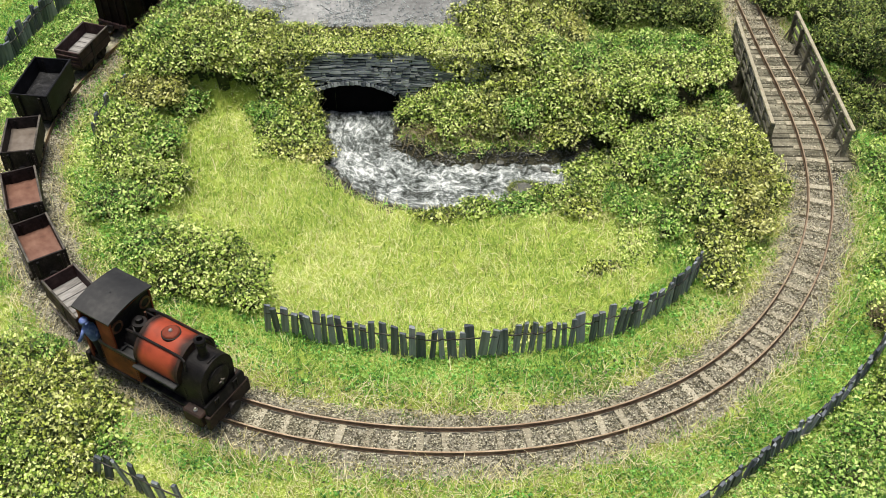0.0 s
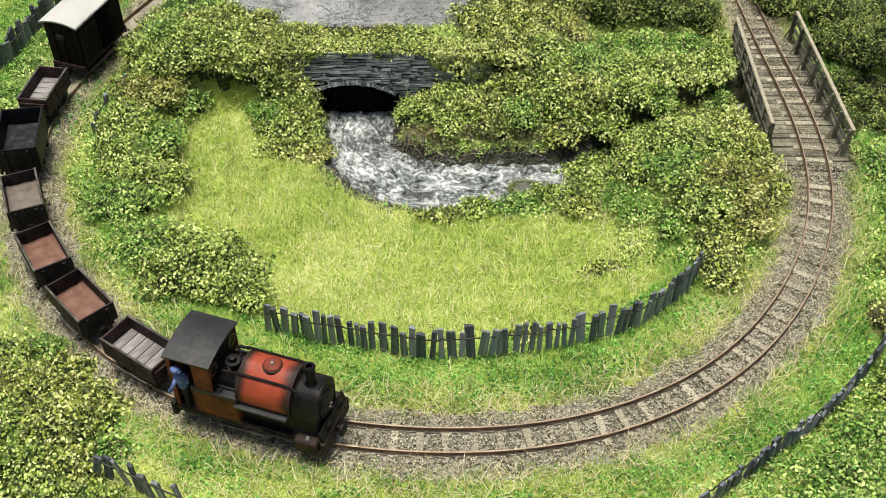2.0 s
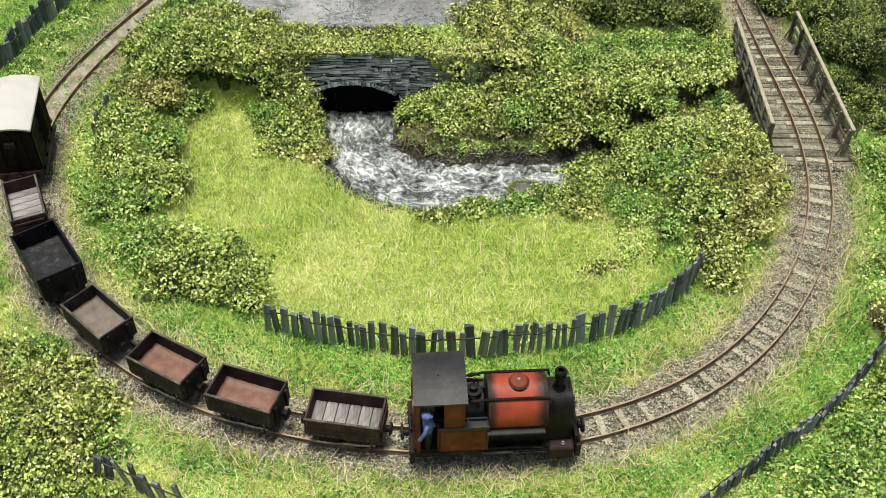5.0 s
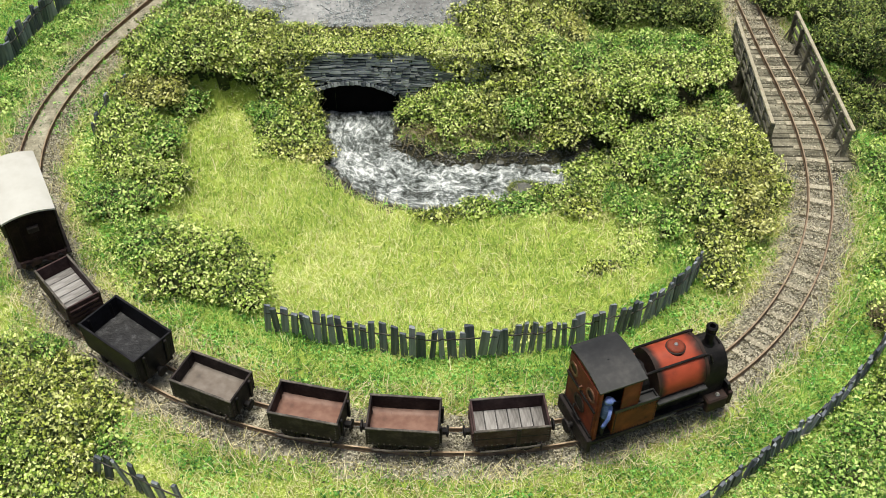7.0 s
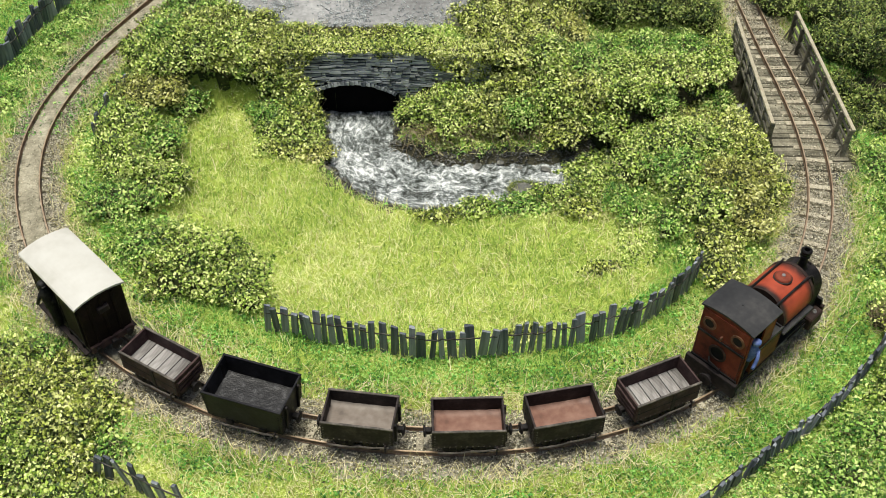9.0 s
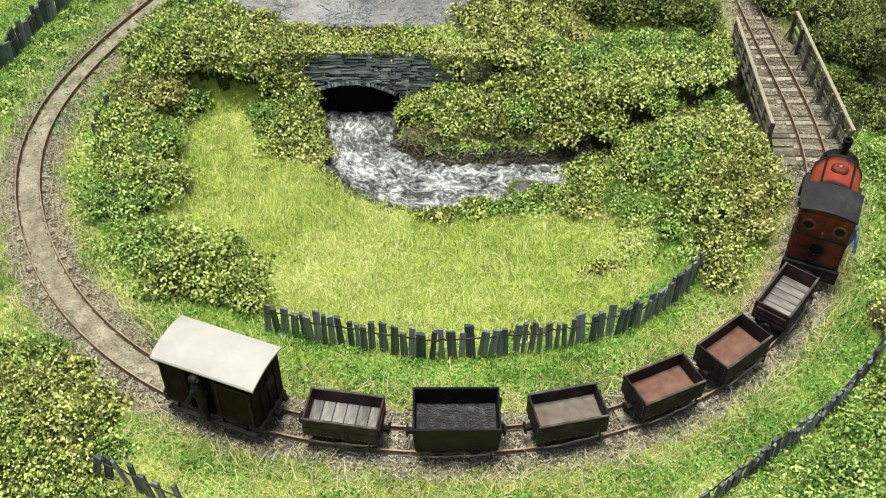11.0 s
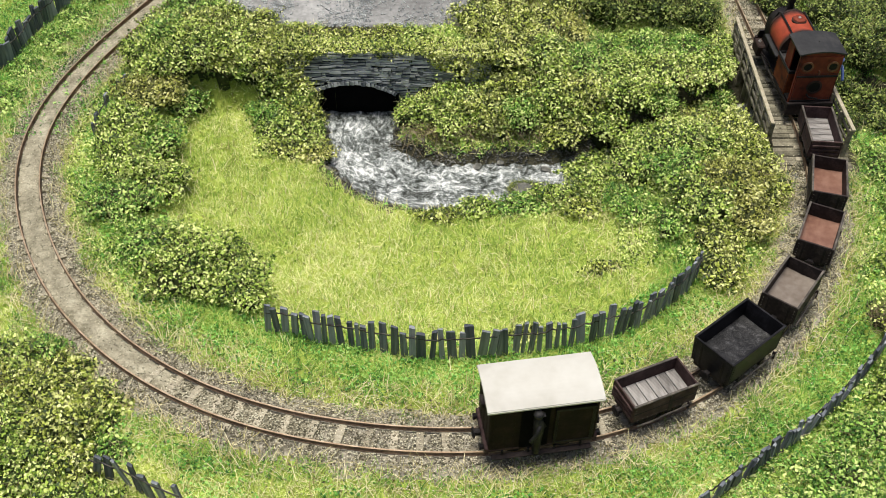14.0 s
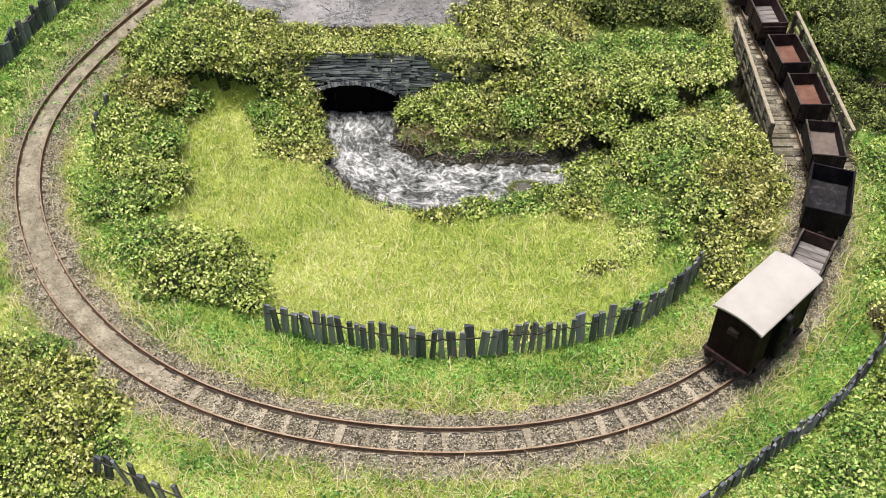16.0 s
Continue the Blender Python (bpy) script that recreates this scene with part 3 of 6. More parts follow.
def build_culvert():
    wall = thing("culvert_wall", "dark slate-stone culvert wall with a low arch", "stone wall")
    tagged(wall, kind="structure")
    bm = bmesh.new()
    x0, x1, z0, z1, y0, y1 = -72.0, 20.0, -24.0, 16.8, WALL_Y + 0.7, WALL_Y + 8
    n = 24
    arc = [(AX0 + (AX1 - AX0) * i / n, (arch_z(AX0 + (AX1 - AX0) * i / n) or ARCH_Z)) for i in range(n + 1)]
    outline = [(x0, z0), (AX0, z0)] + arc + [(AX1, z0), (x1, z0), (x1, z1), (x0, z1)]
    front = [bm.verts.new((x, y0, z)) for x, z in outline]
    back = [bm.verts.new((x, y1, z)) for x, z in outline]
    k = len(outline)
    for i in range(k):
        bm.faces.new((front[i], front[(i + 1) % k], back[(i + 1) % k], back[i]))
    # faces of front and back in strips over the opening
    for ring, flip in ((front, False), (back, True)):
        def f(*vs):
            bm.faces.new(vs[::-1] if flip else vs)
        top_l, top_r = ring[k - 1], ring[k - 2]
        f(ring[0], ring[1], ring[2], top_l)
        f(ring[2 + n], ring[3 + n], ring[4 + n], top_r)
        fan = ring[2:3 + n]
        mid = n // 2
        for i in range(mid):
            f(fan[i], fan[i + 1], top_l)
        for i in range(mid, n):
            f(fan[i], fan[i + 1], top_r)
        f(fan[mid], top_r, top_l)
    bmesh.ops.recalc_face_normals(bm, faces=bm.faces)
    for v in bm.verts:
        v.co.y += BATTER * max(0, v.co.z - ARCH_Z)
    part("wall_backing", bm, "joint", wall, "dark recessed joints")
    rnd = random.Random(7)
    meshes = []
    for k in range(4):
        b = boxes((-0.5, 0.5, -1.2, 0, -0.5, 0.5), bev=0.0)
        for v in b.verts:
            v.co += Vector((rnd.uniform(-0.06, 0.06), rnd.uniform(-0.25, 0.1), rnd.uniform(-0.12, 0.12)))
        meshes.append(finish("stone", b, "slate_wall"))
    def lay(name, x, z, w, h, turn, proud=0.0):
        ob = new(name, meshes[rnd.randrange(4)])
        ob.parent = wall
        y = WALL_Y + 0.7 + BATTER * max(0, z - ARCH_Z) + rnd.uniform(-0.5, 0.2) - proud
        ob.matrix_basis = Matrix.LocRotScale(Vector((x, y, z)) * MM, Euler((radians(-7 + rnd.uniform(-7, 7)), radians(turn), radians(rnd.uniform(-5, 5)))), Vector((w, 1, h)))

    z = -15.0
    while z < 16.0:
        hgt = rnd.choice((0.9, 1.1, 1.3, 1.6, 2.1))
        x = -71 + rnd.uniform(0, 3)
        while x < 19:
            w = rnd.choice((1.8, 2.6, 3.4, 4.2, 5.5, 7.0)) * rnd.uniform(0.85, 1.15)
            lo, hi = x, min(x + w - 0.3, 19.6)
            x += w
            az = [q for q in (arch_z(p) for p in (lo + 0.2, (lo + hi) / 2, hi - 0.2)) if q is not None]
            if hi > AX0 and lo < AX1 and z < ARCH_Z + 1:
                continue
            base = max([z] + [q + 1.3 for q in az])
            if z + hgt - base < 0.55:
                continue
            if (z < 0 and not -66 < (lo + hi) / 2 < -10):
                continue
            sag = 0.25 * math.sin(x * 0.35 + z)
            tall = z + hgt - base
            if tall > 1.5 and rnd.random() < 0.6:
                # two thin slips in place of one thick stone
                cut = tall * rnd.uniform(0.4, 0.6)
                lay("stone", (lo + hi) / 2, base + cut / 2 + sag, hi - lo, cut - 0.3, rnd.uniform(-3, 3))
                lay("stone", (lo + hi) / 2 + rnd.uniform(-0.2, 0.2), base + (cut + tall) / 2 + sag, hi - lo, tall - cut - 0.3, rnd.uniform(-3, 3))
            else:
                lay("stone", (lo + hi) / 2, base + tall / 2 + sag, hi - lo, (tall - 0.35) * rnd.uniform(0.8, 1.1), rnd.uniform(-4, 4))
        z += hgt
    x = AX0 + 0.2
    while x < AX1 - 0.4:
        w = rnd.uniform(0.9, 2.1)
        c = min(x + w / 2, AX1 - 0.05)
        sl = math.atan2((arch_z(min(c + 0.3, AX1 - 0.01)) - arch_z(max(c - 0.3, AX0 + 0.01))), 0.6)
        h = rnd.uniform(1.3, 2.1)
        lay("arch_stone", c, arch_z(c) + h / 2 - 0.1, w - 0.22, h, -math.degrees(sl) + rnd.uniform(-3, 3), 0.25)
        x += w
    # tunnel lining behind the mouth, plus an added black plate as its shade
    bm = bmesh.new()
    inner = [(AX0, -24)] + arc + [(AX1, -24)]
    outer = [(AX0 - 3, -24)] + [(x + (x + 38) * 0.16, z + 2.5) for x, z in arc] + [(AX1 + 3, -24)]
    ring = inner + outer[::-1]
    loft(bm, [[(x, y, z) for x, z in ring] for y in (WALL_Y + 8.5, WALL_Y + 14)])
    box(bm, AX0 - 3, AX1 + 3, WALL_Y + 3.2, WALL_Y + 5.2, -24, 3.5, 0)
    part("tunnel_shade_lining", bm, "shade_black", wall, "near-black tunnel lining and plate painted as shade")


build_culvert()


# ---- timber bridge ----
def build_bridge():
    br = thing("railway_bridge", "weathered grey timber bridge with plank deck and side railings", "bridge")
    rnd = random.Random(3)
    ys = np.arange(316, 405, 2.9)
    deck = [finish("deck_plank", boxes((-15.0, 15.0, -1.3, 1.3, -1.0, 0), bev=0.12), "timber") for _ in range(2)]
    for y in ys:
        j = int(np.argmin((PY - y) ** 2 + (np.maximum(0, 100 - PX)) ** 2 * 9))
        x = PX[j]
        ob = new("deck_plank", deck[rnd.randrange(2)])
        ob.parent = br
        ob.matrix_basis = pose((x - 0.5 + rnd.uniform(-0.6, 0.6)) * MM, y * MM, (-2.5 + rnd.uniform(-0.12, 0.12)) * MM, 0, 0, rnd.uniform(-1.2, 1.2))
    for x in (138, 146, 154):
        part("beam", boxes((x - 1.5, x + 1.5, 315, 405, -9, -3.5), bev=0.2), "timber", br)
    for sx, (xa, ya), (xb, yb) in ((-1, (131.0, 327.5), (131.6, 402)), (1, (162.2, 323.5), (160.2, 407.5))):
        d = Vector((xb - xa, yb - ya, 0))
        ang = math.degrees(math.atan2(d.y, d.x))
        ln = d.length
        railing = part("railing", boxes((-1.5, ln + 1.5, -0.75, 0.75, 11.0, 12.0), bev=0.15), "timber_rail", br, "pale weathered timber handrail")
        railing.matrix_basis = pose(xa * MM, ya * MM, 0, 0, 0, ang)
        for hz in (0.2, 4.0, 7.8):
            part("side_board", boxes((-0.5, ln + 0.5, -0.35 - rnd.uniform(0, 0.2), 0.3, hz - 0.6, hz + 0.6), bev=0.1), "timber", railing)
        for k in range(8):
            px = ln * k / 7
            o = 0.9 * (-1 if sx > 0 else 1)
            part("post", boxes((px - 0.55, px + 0.55, min(0, -o) - 0.5, max(0, -o) + 0.5, -9, 11.0), bev=0.12), "timber", railing)
            bm = bmesh.new()
            tube(bm, [(px + 0.2, sx * -0.6, 9.0), (px + 0.2, sx * 3.2, -2.2)], 0.42, 4)
            part("brace", bm, "timber", railing)
    for y0, y1 in ((309, 316.5), (402, 410)):
        part("abutment", boxes((128, 165, y0, y1, -24, -3.6), bev=0.8), "rock", br, "rough stone abutment")


build_bridge()


# ---- slate slab fences ----
SLABS = []
_r = random.Random(21)
for _k in range(5):
    _b = boxes((-0.5, 0.5, -0.45, 0.45, -3.0, 1.0), bev=0.0)
    for _v in _b.verts:
        _v.co += Vector((_r.uniform(-0.08, 0.08), _r.uniform(-0.12, 0.12), (_r.uniform(-0.06, 0.03) if _v.co.z > 0 else 0)))
    SLABS.append(_b)
SLAB_MESH = []
for _b in SLABS:
    for _v in _b.verts:
        if _v.co.z < 0:
            _v.co.z = -0.25
    SLAB_MESH.append(finish("slab", _b, "slate"))


def slab_fence(label, pts, hgt, gap, seed, lean=7, widths=(1.2, 1.5, 1.8, 2.1, 2.4, 3.0)):
    rnd = random.Random(seed)
    fence = thing("slate_fence", label, "fence", "slate fences")
    line = smooth_line(pts, 400)
    s = np.concatenate([[0], np.cumsum(np.linalg.norm(np.diff(line, axis=0), axis=1))])
    d = np.gradient(line, axis=0)
    u, wire = 0.5, []
    w = 2.2
    while u < s[-1]:
        x, y = np.interp(u, s, line[:, 0]), np.interp(u, s, line[:, 1])
        ang = math.atan2(np.interp(u, s, d[:, 1]), np.interp(u, s, d[:, 0]))
        h = hgt * rnd.uniform(0.82, 1.08)
        z = float(height(x, y)[0])
        ob = new("slab", SLAB_MESH[rnd.randrange(5)])
        ob.parent = fence
        ob.matrix_basis = Matrix.LocRotScale(Vector((x, y, z)) * MM, Euler((radians(rnd.uniform(-5, 5)), radians(rnd.gauss(0, lean)), ang + radians(rnd.uniform(-8, 8)))), Vector((w, 1.0, h)))
        zw = z + hgt * 0.74 + rnd.uniform(-0.5, 0.5)
        if wire:
            px, py, pz = wire[-1]
            wire.append(((px + x) / 2 + math.sin(ang) * 0.35, (py + y) / 2 - math.cos(ang) * 0.35, (pz + zw) / 2 - rnd.uniform(0.3, 0.9)))
        wire.append((x + math.sin(ang) * 0.75, y - math.cos(ang) * 0.75, zw))
        last, w = w, rnd.choice(widths)
        u += (last + w) / 2 + gap * rnd.uniform(0.3, 1.8)
    bm = bmesh.new()
    tube(bm, wire, 0.27, 5)
    part("wire", bm, "wire", fence, "thin black wire")
    return fence


slab_fence("row of uneven grey slate slabs wired together in the grass", [(-60, 229), (-50, 227), (-42, 224), (-27, 222), (-4, 217.5), (18, 219), (41, 223), (63, 230), (77, 240), (86, 248), (91.5, 256)], 15.0, 1.0, 5, lean=3.0)
slab_fence("close row of dark slate slabs along the outer bank", [(153, 231), (144, 217), (122.5, 194.5), (99, 177), (75, 159.5), (56, 149)], 9.5, 0.1, 6, lean=8)
slab_fence("short run of leaning dark slate slabs in grass", [(-104, 170), (-96, 168), (-89, 164), (-83, 161), (-73, 157)], 14, 3.2, 7, lean=9)
slab_fence("row of tall grey slate slabs on the outer bank", [(-207, 355), (-200, 375), (-195, 383), (-190, 402), (-184, 424), (-175, 445)], 12.5, 0.2, 8, lean=4, widths=(2.4, 3.0, 3.8, 4.4))
slab_fence("few dark slate slabs beside the track under bushes", [(-143, 330), (-143.5, 345), (-141, 356), (-137.5, 366)], 6.5, 4.0, 9, lean=12)


# ---- rolling stock: x forward, y to the inside of the curve, z above the rail heads ----
WHEEL_R = 3.3


def wheelset(parent, at, radius=WHEEL_R, name="wheelset", spokes=8):
    bm = bmesh.new()
    for s in (-1, 1):
        lathe(bm, (0, s * 4.6, 0), [(radius * 0.55, -0.55), (radius, -0.55), (radius, 0.4), (radius * 1.06, 0.45 * -s), (radius * 0.8, 0.5), (radius * 0.3, 0.3)], 18, "Y")
    cyl(bm, (0, -5.6, 0), (0, 5.6, 0), 0.5, seg=8)
    for s in (-1, 1):
        for k in range(4):
            a = math.pi * k / 4
            box(bm, -0.25, 0.25, s * 5.05 - 0.12, s * 5.05 + 0.12, -radius * 0.8, radius * 0.8, 0)
            vs = list(bm.verts)[-8:]
            bmesh.ops.rotate(bm, verts=vs, cent=(0, 0, 0), matrix=Matrix.Rotation(a, 3, "Y"))
    w = part(name, bm, "black", parent)
    w.location = Vector(at) * MM
    return w


WHEELS = []


def rivets(bm, points, r=0.22):
    for p in points:
        bmesh.ops.create_icosphere(bm, subdivisions=1, radius=r, matrix=Matrix.Translation(p))
    return bm


def couplings(root, half, z=5.0, mat_="black"):
    for s, nm in ((1, "front"), (-1, "rear")):
        bm = boxes((min(s * half, s * (half + 1.8)), max(s * half, s * (half + 1.8)), -0.9, 0.9, z - 0.8, z + 0.8), bev=0.15)
        lathe(bm, (s * (half + 1.8), 0, z), [(0.7, -0.15 * s), (1.9, 0.1 * s), (1.9, 0.55 * s), (1.3, 0.8 * s)], 14, "X")
        c = part("coupling_buffer", bm, mat_, root)
        bm = bmesh.new()
        tube(bm, [(s * (half + 2.0), 0.5, z - 0.9), (s * (half + 2.9), 0.5, z - 1.3), (s * (half + 3.7), 0.3, z - 0.9)], 0.22, 5)
        part("coupling_hook", bm, "steel", c)


def underframe(root, L, W, wb):
    part("underframe", boxes((-L / 2 + 0.6, L / 2 - 0.6, -W / 2 + 1.4, -W / 2 + 2.6, 3.0, 5.4), (-L / 2 + 0.6, L / 2 - 0.6, W / 2 - 2.6, W / 2 - 1.4, 3.0, 5.4), (-L / 2 + 0.6, -L / 2 + 1.8, -W / 2 + 1.4, W / 2 - 1.4, 3.0, 5.6), (L / 2 - 1.8, L / 2 - 0.6, -W / 2 + 1.4, W / 2 - 1.4, 3.0, 5.6)), "black", root)
    for s in (-1, 1):
        for a in (-wb / 2, wb / 2):
            part("axle_box", boxes((a - 1.1, a + 1.1, s * (W / 2 - 1.0) - 0.6, s * (W / 2 - 1.0) + 0.6, 2.0, 4.6), bev=0.2), "black", root)
    for a in (-wb / 2, wb / 2):
        WHEELS.append((wheelset(root, (a, 0, WHEEL_R)), a, WHEEL_R))


def brake_lever(root, L, W):
    bm = bmesh.new()
    y = -W / 2 - 0.5
    tube(bm, [(-L * 0.42, y, 3.2), (-L * 0.1, y, 3.0), (L * 0.02, y - 0.1, 3.9), (L * 0.2, y, 3.7), (L * 0.44, y, 4.6)], 0.33, 6)
    lever = part("brake_lever", bm, "worn_edge", root, "long dark iron brake lever")
    part("lever_guide", boxes((L * 0.38, L * 0.40, y - 0.45, y + 0.6, 2.2, 5.6), bev=0.08), "wagon", lever)


def open_wagon(label, L, W, top, wall, floor, floor_z, taper=0.0, planks=0, end_mat=None):
    root = thing("wagon", label, "wagon", "train of small open wagons")
    z0, t = 5.0, 0.6
    end_mat = end_mat or wall

    def slope(bm):
        for v in bm.verts:
            k = 1 - taper * max(0, (top - v.co.z)) / (top - z0)
            v.co.x *= k
            v.co.y *= k
        return bm
    for s in (-1, 1):
        y0, y1 = sorted((s * W / 2, s * (W / 2 - t)))
        side = part("side", slope(boxes((-L / 2, L / 2, y0, y1, z0, top), bev=0.14)), wall, root)
        edge = slope(boxes((-L / 2 - 0.1, L / 2 + 0.1, y0 - 0.1, y1 + 0.08, top - 0.45, top + 0.1), bev=0.12))
        part("rim", edge, "worn_edge" if wall != "wagon_black" else wall, side)
        pts = [(a, s * (W / 2 + 0.05), z) for a in (-L / 2 + 0.8, L / 2 - 0.8) for z in np.arange(z0 + 1, top - 1, 1.25)]
        pts += [(a, s * (W / 2 + 0.05), z0 + 0.7) for a in np.arange(-L / 2 + 2, L / 2 - 1, 1.7)]
        part("rivets", slope(rivets(bmesh.new(), pts, 0.24)), "worn_edge" if wall != "wagon_black" else wall, side)
        if planks:
            part("strap", slope(boxes((1.2, 2.6, s * W / 2 - 0.25, s * W / 2 + 0.3, z0 - 0.4, top - 0.6), bev=0.1)), "wagon", side)
            part("board_joint", slope(boxes((-L / 2 + 0.3, L / 2 - 0.3, s * W / 2 - 0.06, s * W / 2 + 0.06, (z0 + top) / 2 - 0.14, (z0 + top) / 2 + 0.14), bev=0)), "joint", side)
        x0, x1 = sorted((s * L / 2, s * (L / 2 - t)))
        end = part("end", slope(boxes((x0, x1, -W / 2 + t, W / 2 - t, z0, top - 0.1), bev=0.1)), end_mat, root)
        if planks:
            for hz in (z0 + 1.6, z0 + 3.4, z0 + 5.2, z0 + 7.0):
                if hz < top - 1:
                    part("end_board", slope(boxes((s * L / 2 - 0.45, s * L / 2 + 0.45, -W / 2 + 0.9, W / 2 - 0.9, hz - 0.62, hz + 0.62), bev=0.18)), end_mat, end)
        else:
            for b in (-W * 0.28, W * 0.28):
                part("bracket", slope(boxes((s * L / 2 - 0.1, s * L / 2 + 0.8, b - 0.55, b + 0.55, z0 - 0.8, top - 1.0), bev=0.2)), "black", end)
            rv = [(s * (L / 2 + 0.1), b, z) for b in (-W * 0.42, W * 0.42) for z in np.arange(z0 + 1, top - 1, 1.3)]
            part("rivets", slope(rivets(bmesh.new(), rv, 0.24)), "worn_edge" if wall != "wagon_black" else wall, end)
    k = 1 - taper * (top - floor_z) / (top - z0)
    fl, fw = (L / 2 - t) * k, (W / 2 - t) * k
    if planks:
        base = part("floor_frame", boxes((-fl, fl, -fw, fw, floor_z - 1.4, floor_z - 0.5), bev=0), "joint", root)
        pw = 2 * fl / planks
        me = finish("floor_plank", boxes((-pw / 2 + 0.14, pw / 2 - 0.14, -fw + 0.1, fw - 0.1, -0.6, 0.1), bev=0.08), "floor_plank")
        for i in range(planks):
            ob = new("floor_plank", me)
            ob.parent = base
            ob.location = Vector((-fl + pw * (i + 0.5), 0, floor_z)) * MM
    else:
        bm = bmesh.new()
        n, m = 14, 10
        g = [[bm.verts.new((-fl + 2 * fl * i / n, -fw + 2 * fw * j / m, floor_z + 0.35 * (abs(i / n - 0.5) * 2) ** 4 + 0.35 * (abs(j / m - 0.5) * 2) ** 4 + 0.08 * math.sin(i * 2.1 + j * 1.3))) for j in range(m + 1)] for i in range(n + 1)]
        for i in range(n):
            for j in range(m):
                bm.faces.new((g[i][j], g[i + 1][j], g[i + 1][j + 1], g[i][j + 1]))
        box(bm, -fl, fl, -fw, fw, floor_z - 1.5, floor_z - 0.3, 0)
        part("floor", bm, floor, root, smooth=True)
    underframe(root, L * (1 - 0.6 * taper), W, L * 0.42)
    brake_lever(root, L, W)
    couplings(root, L / 2 * (1 - 0.7 * taper))
    return root


def goods_van():
    L, W, z0, ze = 32.6, 15.6, 5.0, 25.6
    root = thing("brake_van", "dark brown wooden guard's van with a cream-white curved roof", "brake van")
    body = part("body", boxes((-L / 2, L / 2, -W / 2, W / 2, z0, ze), bev=0.25), "van_brown", root)
    for s in (-1, 1):
        for k in range(11):
            x = -L / 2 + 1.5 + k * (L - 3) / 10
            part("batten", boxes((x - 0.18, x + 0.18, s * W / 2 - 0.1, s * W / 2 + 0.18, z0 + 0.6, ze - 1.0), bev=0.05), "van_brown", body)
        part("waist_rail", boxes((-L / 2, L / 2, s * W / 2 - 0.1, s * W / 2 + 0.35, z0 + 0.2, z0 + 1.2), bev=0.1), "wagon_brown", body)
        # black slab on the side wall painted as the open doorway's shade
        part("door", boxes((-7.0, 1.6, s * (W / 2 + 0.02) - 0.3, s * (W / 2 + 0.02) + 0.3, z0 + 1.0, ze - 1.5), bev=0.1), "shade_black", body, "black panel painted as the shade of the open doorway")
        part("door_track", boxes((3.0, 15.8, s * W / 2 - 0.1, s * W / 2 + 0.6, ze - 1.7, ze - 0.7), bev=0.1), "wagon", body)
        part("footboard", boxes((-L / 2 + 1, L / 2 - 1, s * (W / 2 + 0.9) - 0.9, s * (W / 2 + 0.9) + 0.9, 3.1, 3.7), bev=0.12), "wagon", root, "dark footboard along the side")
        for x in (-12, -4, 4, 12):
            part("step_iron", boxes((x - 0.3, x + 0.3, s * (W / 2 + 0.3) - 0.4, s * (W / 2 + 0.3) + 0.4, 3.5, 5.6), bev=0.05), "black", root)
        slide = part("sliding_door", boxes((3.2, 15.2, s * (W / 2 + 0.15) - 0.35, s * (W / 2 + 0.15) + 0.35, z0 + 1.6, ze - 2.2), bev=0.1), "van_brown", body, "dark planked sliding door")
        y0, y1 = s * (W / 2 + 0.55) - 0.18, s * (W / 2 + 0.55) + 0.18
        for a, b, c, d in ((3.2, 15.2, ze - 3.4, ze - 2.4), (3.2, 15.2, z0 + 1.6, z0 + 2.4), (3.2, 4.1, z0 + 2.4, ze - 3.4), (14.3, 15.2, z0 + 2.4, ze - 3.4)):
            part("door_frame", boxes((a, b, y0, y1, c, d), bev=0.06), "black", slide)
        bm = bmesh.new()
        tube(bm, [(4.0, s * (W / 2 + 0.2), 10), (4.0, s * (W / 2 + 0.9), 10.4), (4.0, s * (W / 2 + 0.9), 18), (4.0, s * (W / 2 + 0.2), 18.4)], 0.2, 5)
        part("grab_rail", bm, "black", body)
    for s in (-1, 1):
        for b in (-4.2, 0, 4.2):
            part("end_post", boxes((s * L / 2 - 0.1, s * L / 2 + 0.5, b - 0.5, b + 0.5, z0, ze - 0.5), bev=0.1), "van_brown", body)
        part("end_lamp_box", boxes((s * (L / 2 + 0.6) - 0.8, s * (L / 2 + 0.6) + 0.8, -1.9, 1.9, 19.0, 21.4), bev=0.25), "wagon", body, "small grey lamp box")
        part("buffer_beam", boxes((s * (L / 2 + 0.3) - 0.6, s * (L / 2 + 0.3) + 0.6, -W / 2, W / 2, 4.0, 6.8), bev=0.2), "wagon_brown", root)
        for b in (-5.6, 5.6):
            part("buffer", cyl(bmesh.new(), (s * (L / 2 + 0.8), b, 5.4), (s * (L / 2 + 2.2), b, 5.4), 0.8, 1.1, 12), "black", root)
    # curved roof sheet
    n, hw, hl = 14, 8.8, 17.3
    top, bot = [], []
    for i in range(n + 1):
        y = -hw + 2 * hw * i / n
        z = 26.1 + 1.5 * (1 - (y / hw) ** 2)
        top.append((y, z + 0.35))
        bot.append((y, z - 0.35))
    prof = top + bot[::-1]
    roof = part("roof", loft(bmesh.new(), [[(x, y, z) for y, z in prof] for x in (-hl, -hl + 0.4, hl - 0.4, hl)]), "van_roof", root, "cream-white curved roof", smooth=False)
    for s in (-1, 1):
        part("gutter", boxes((-hl, hl, s * hw - 0.25, s * hw + 0.2, 25.5, 26.2), bev=0.1), "van_roof", roof)
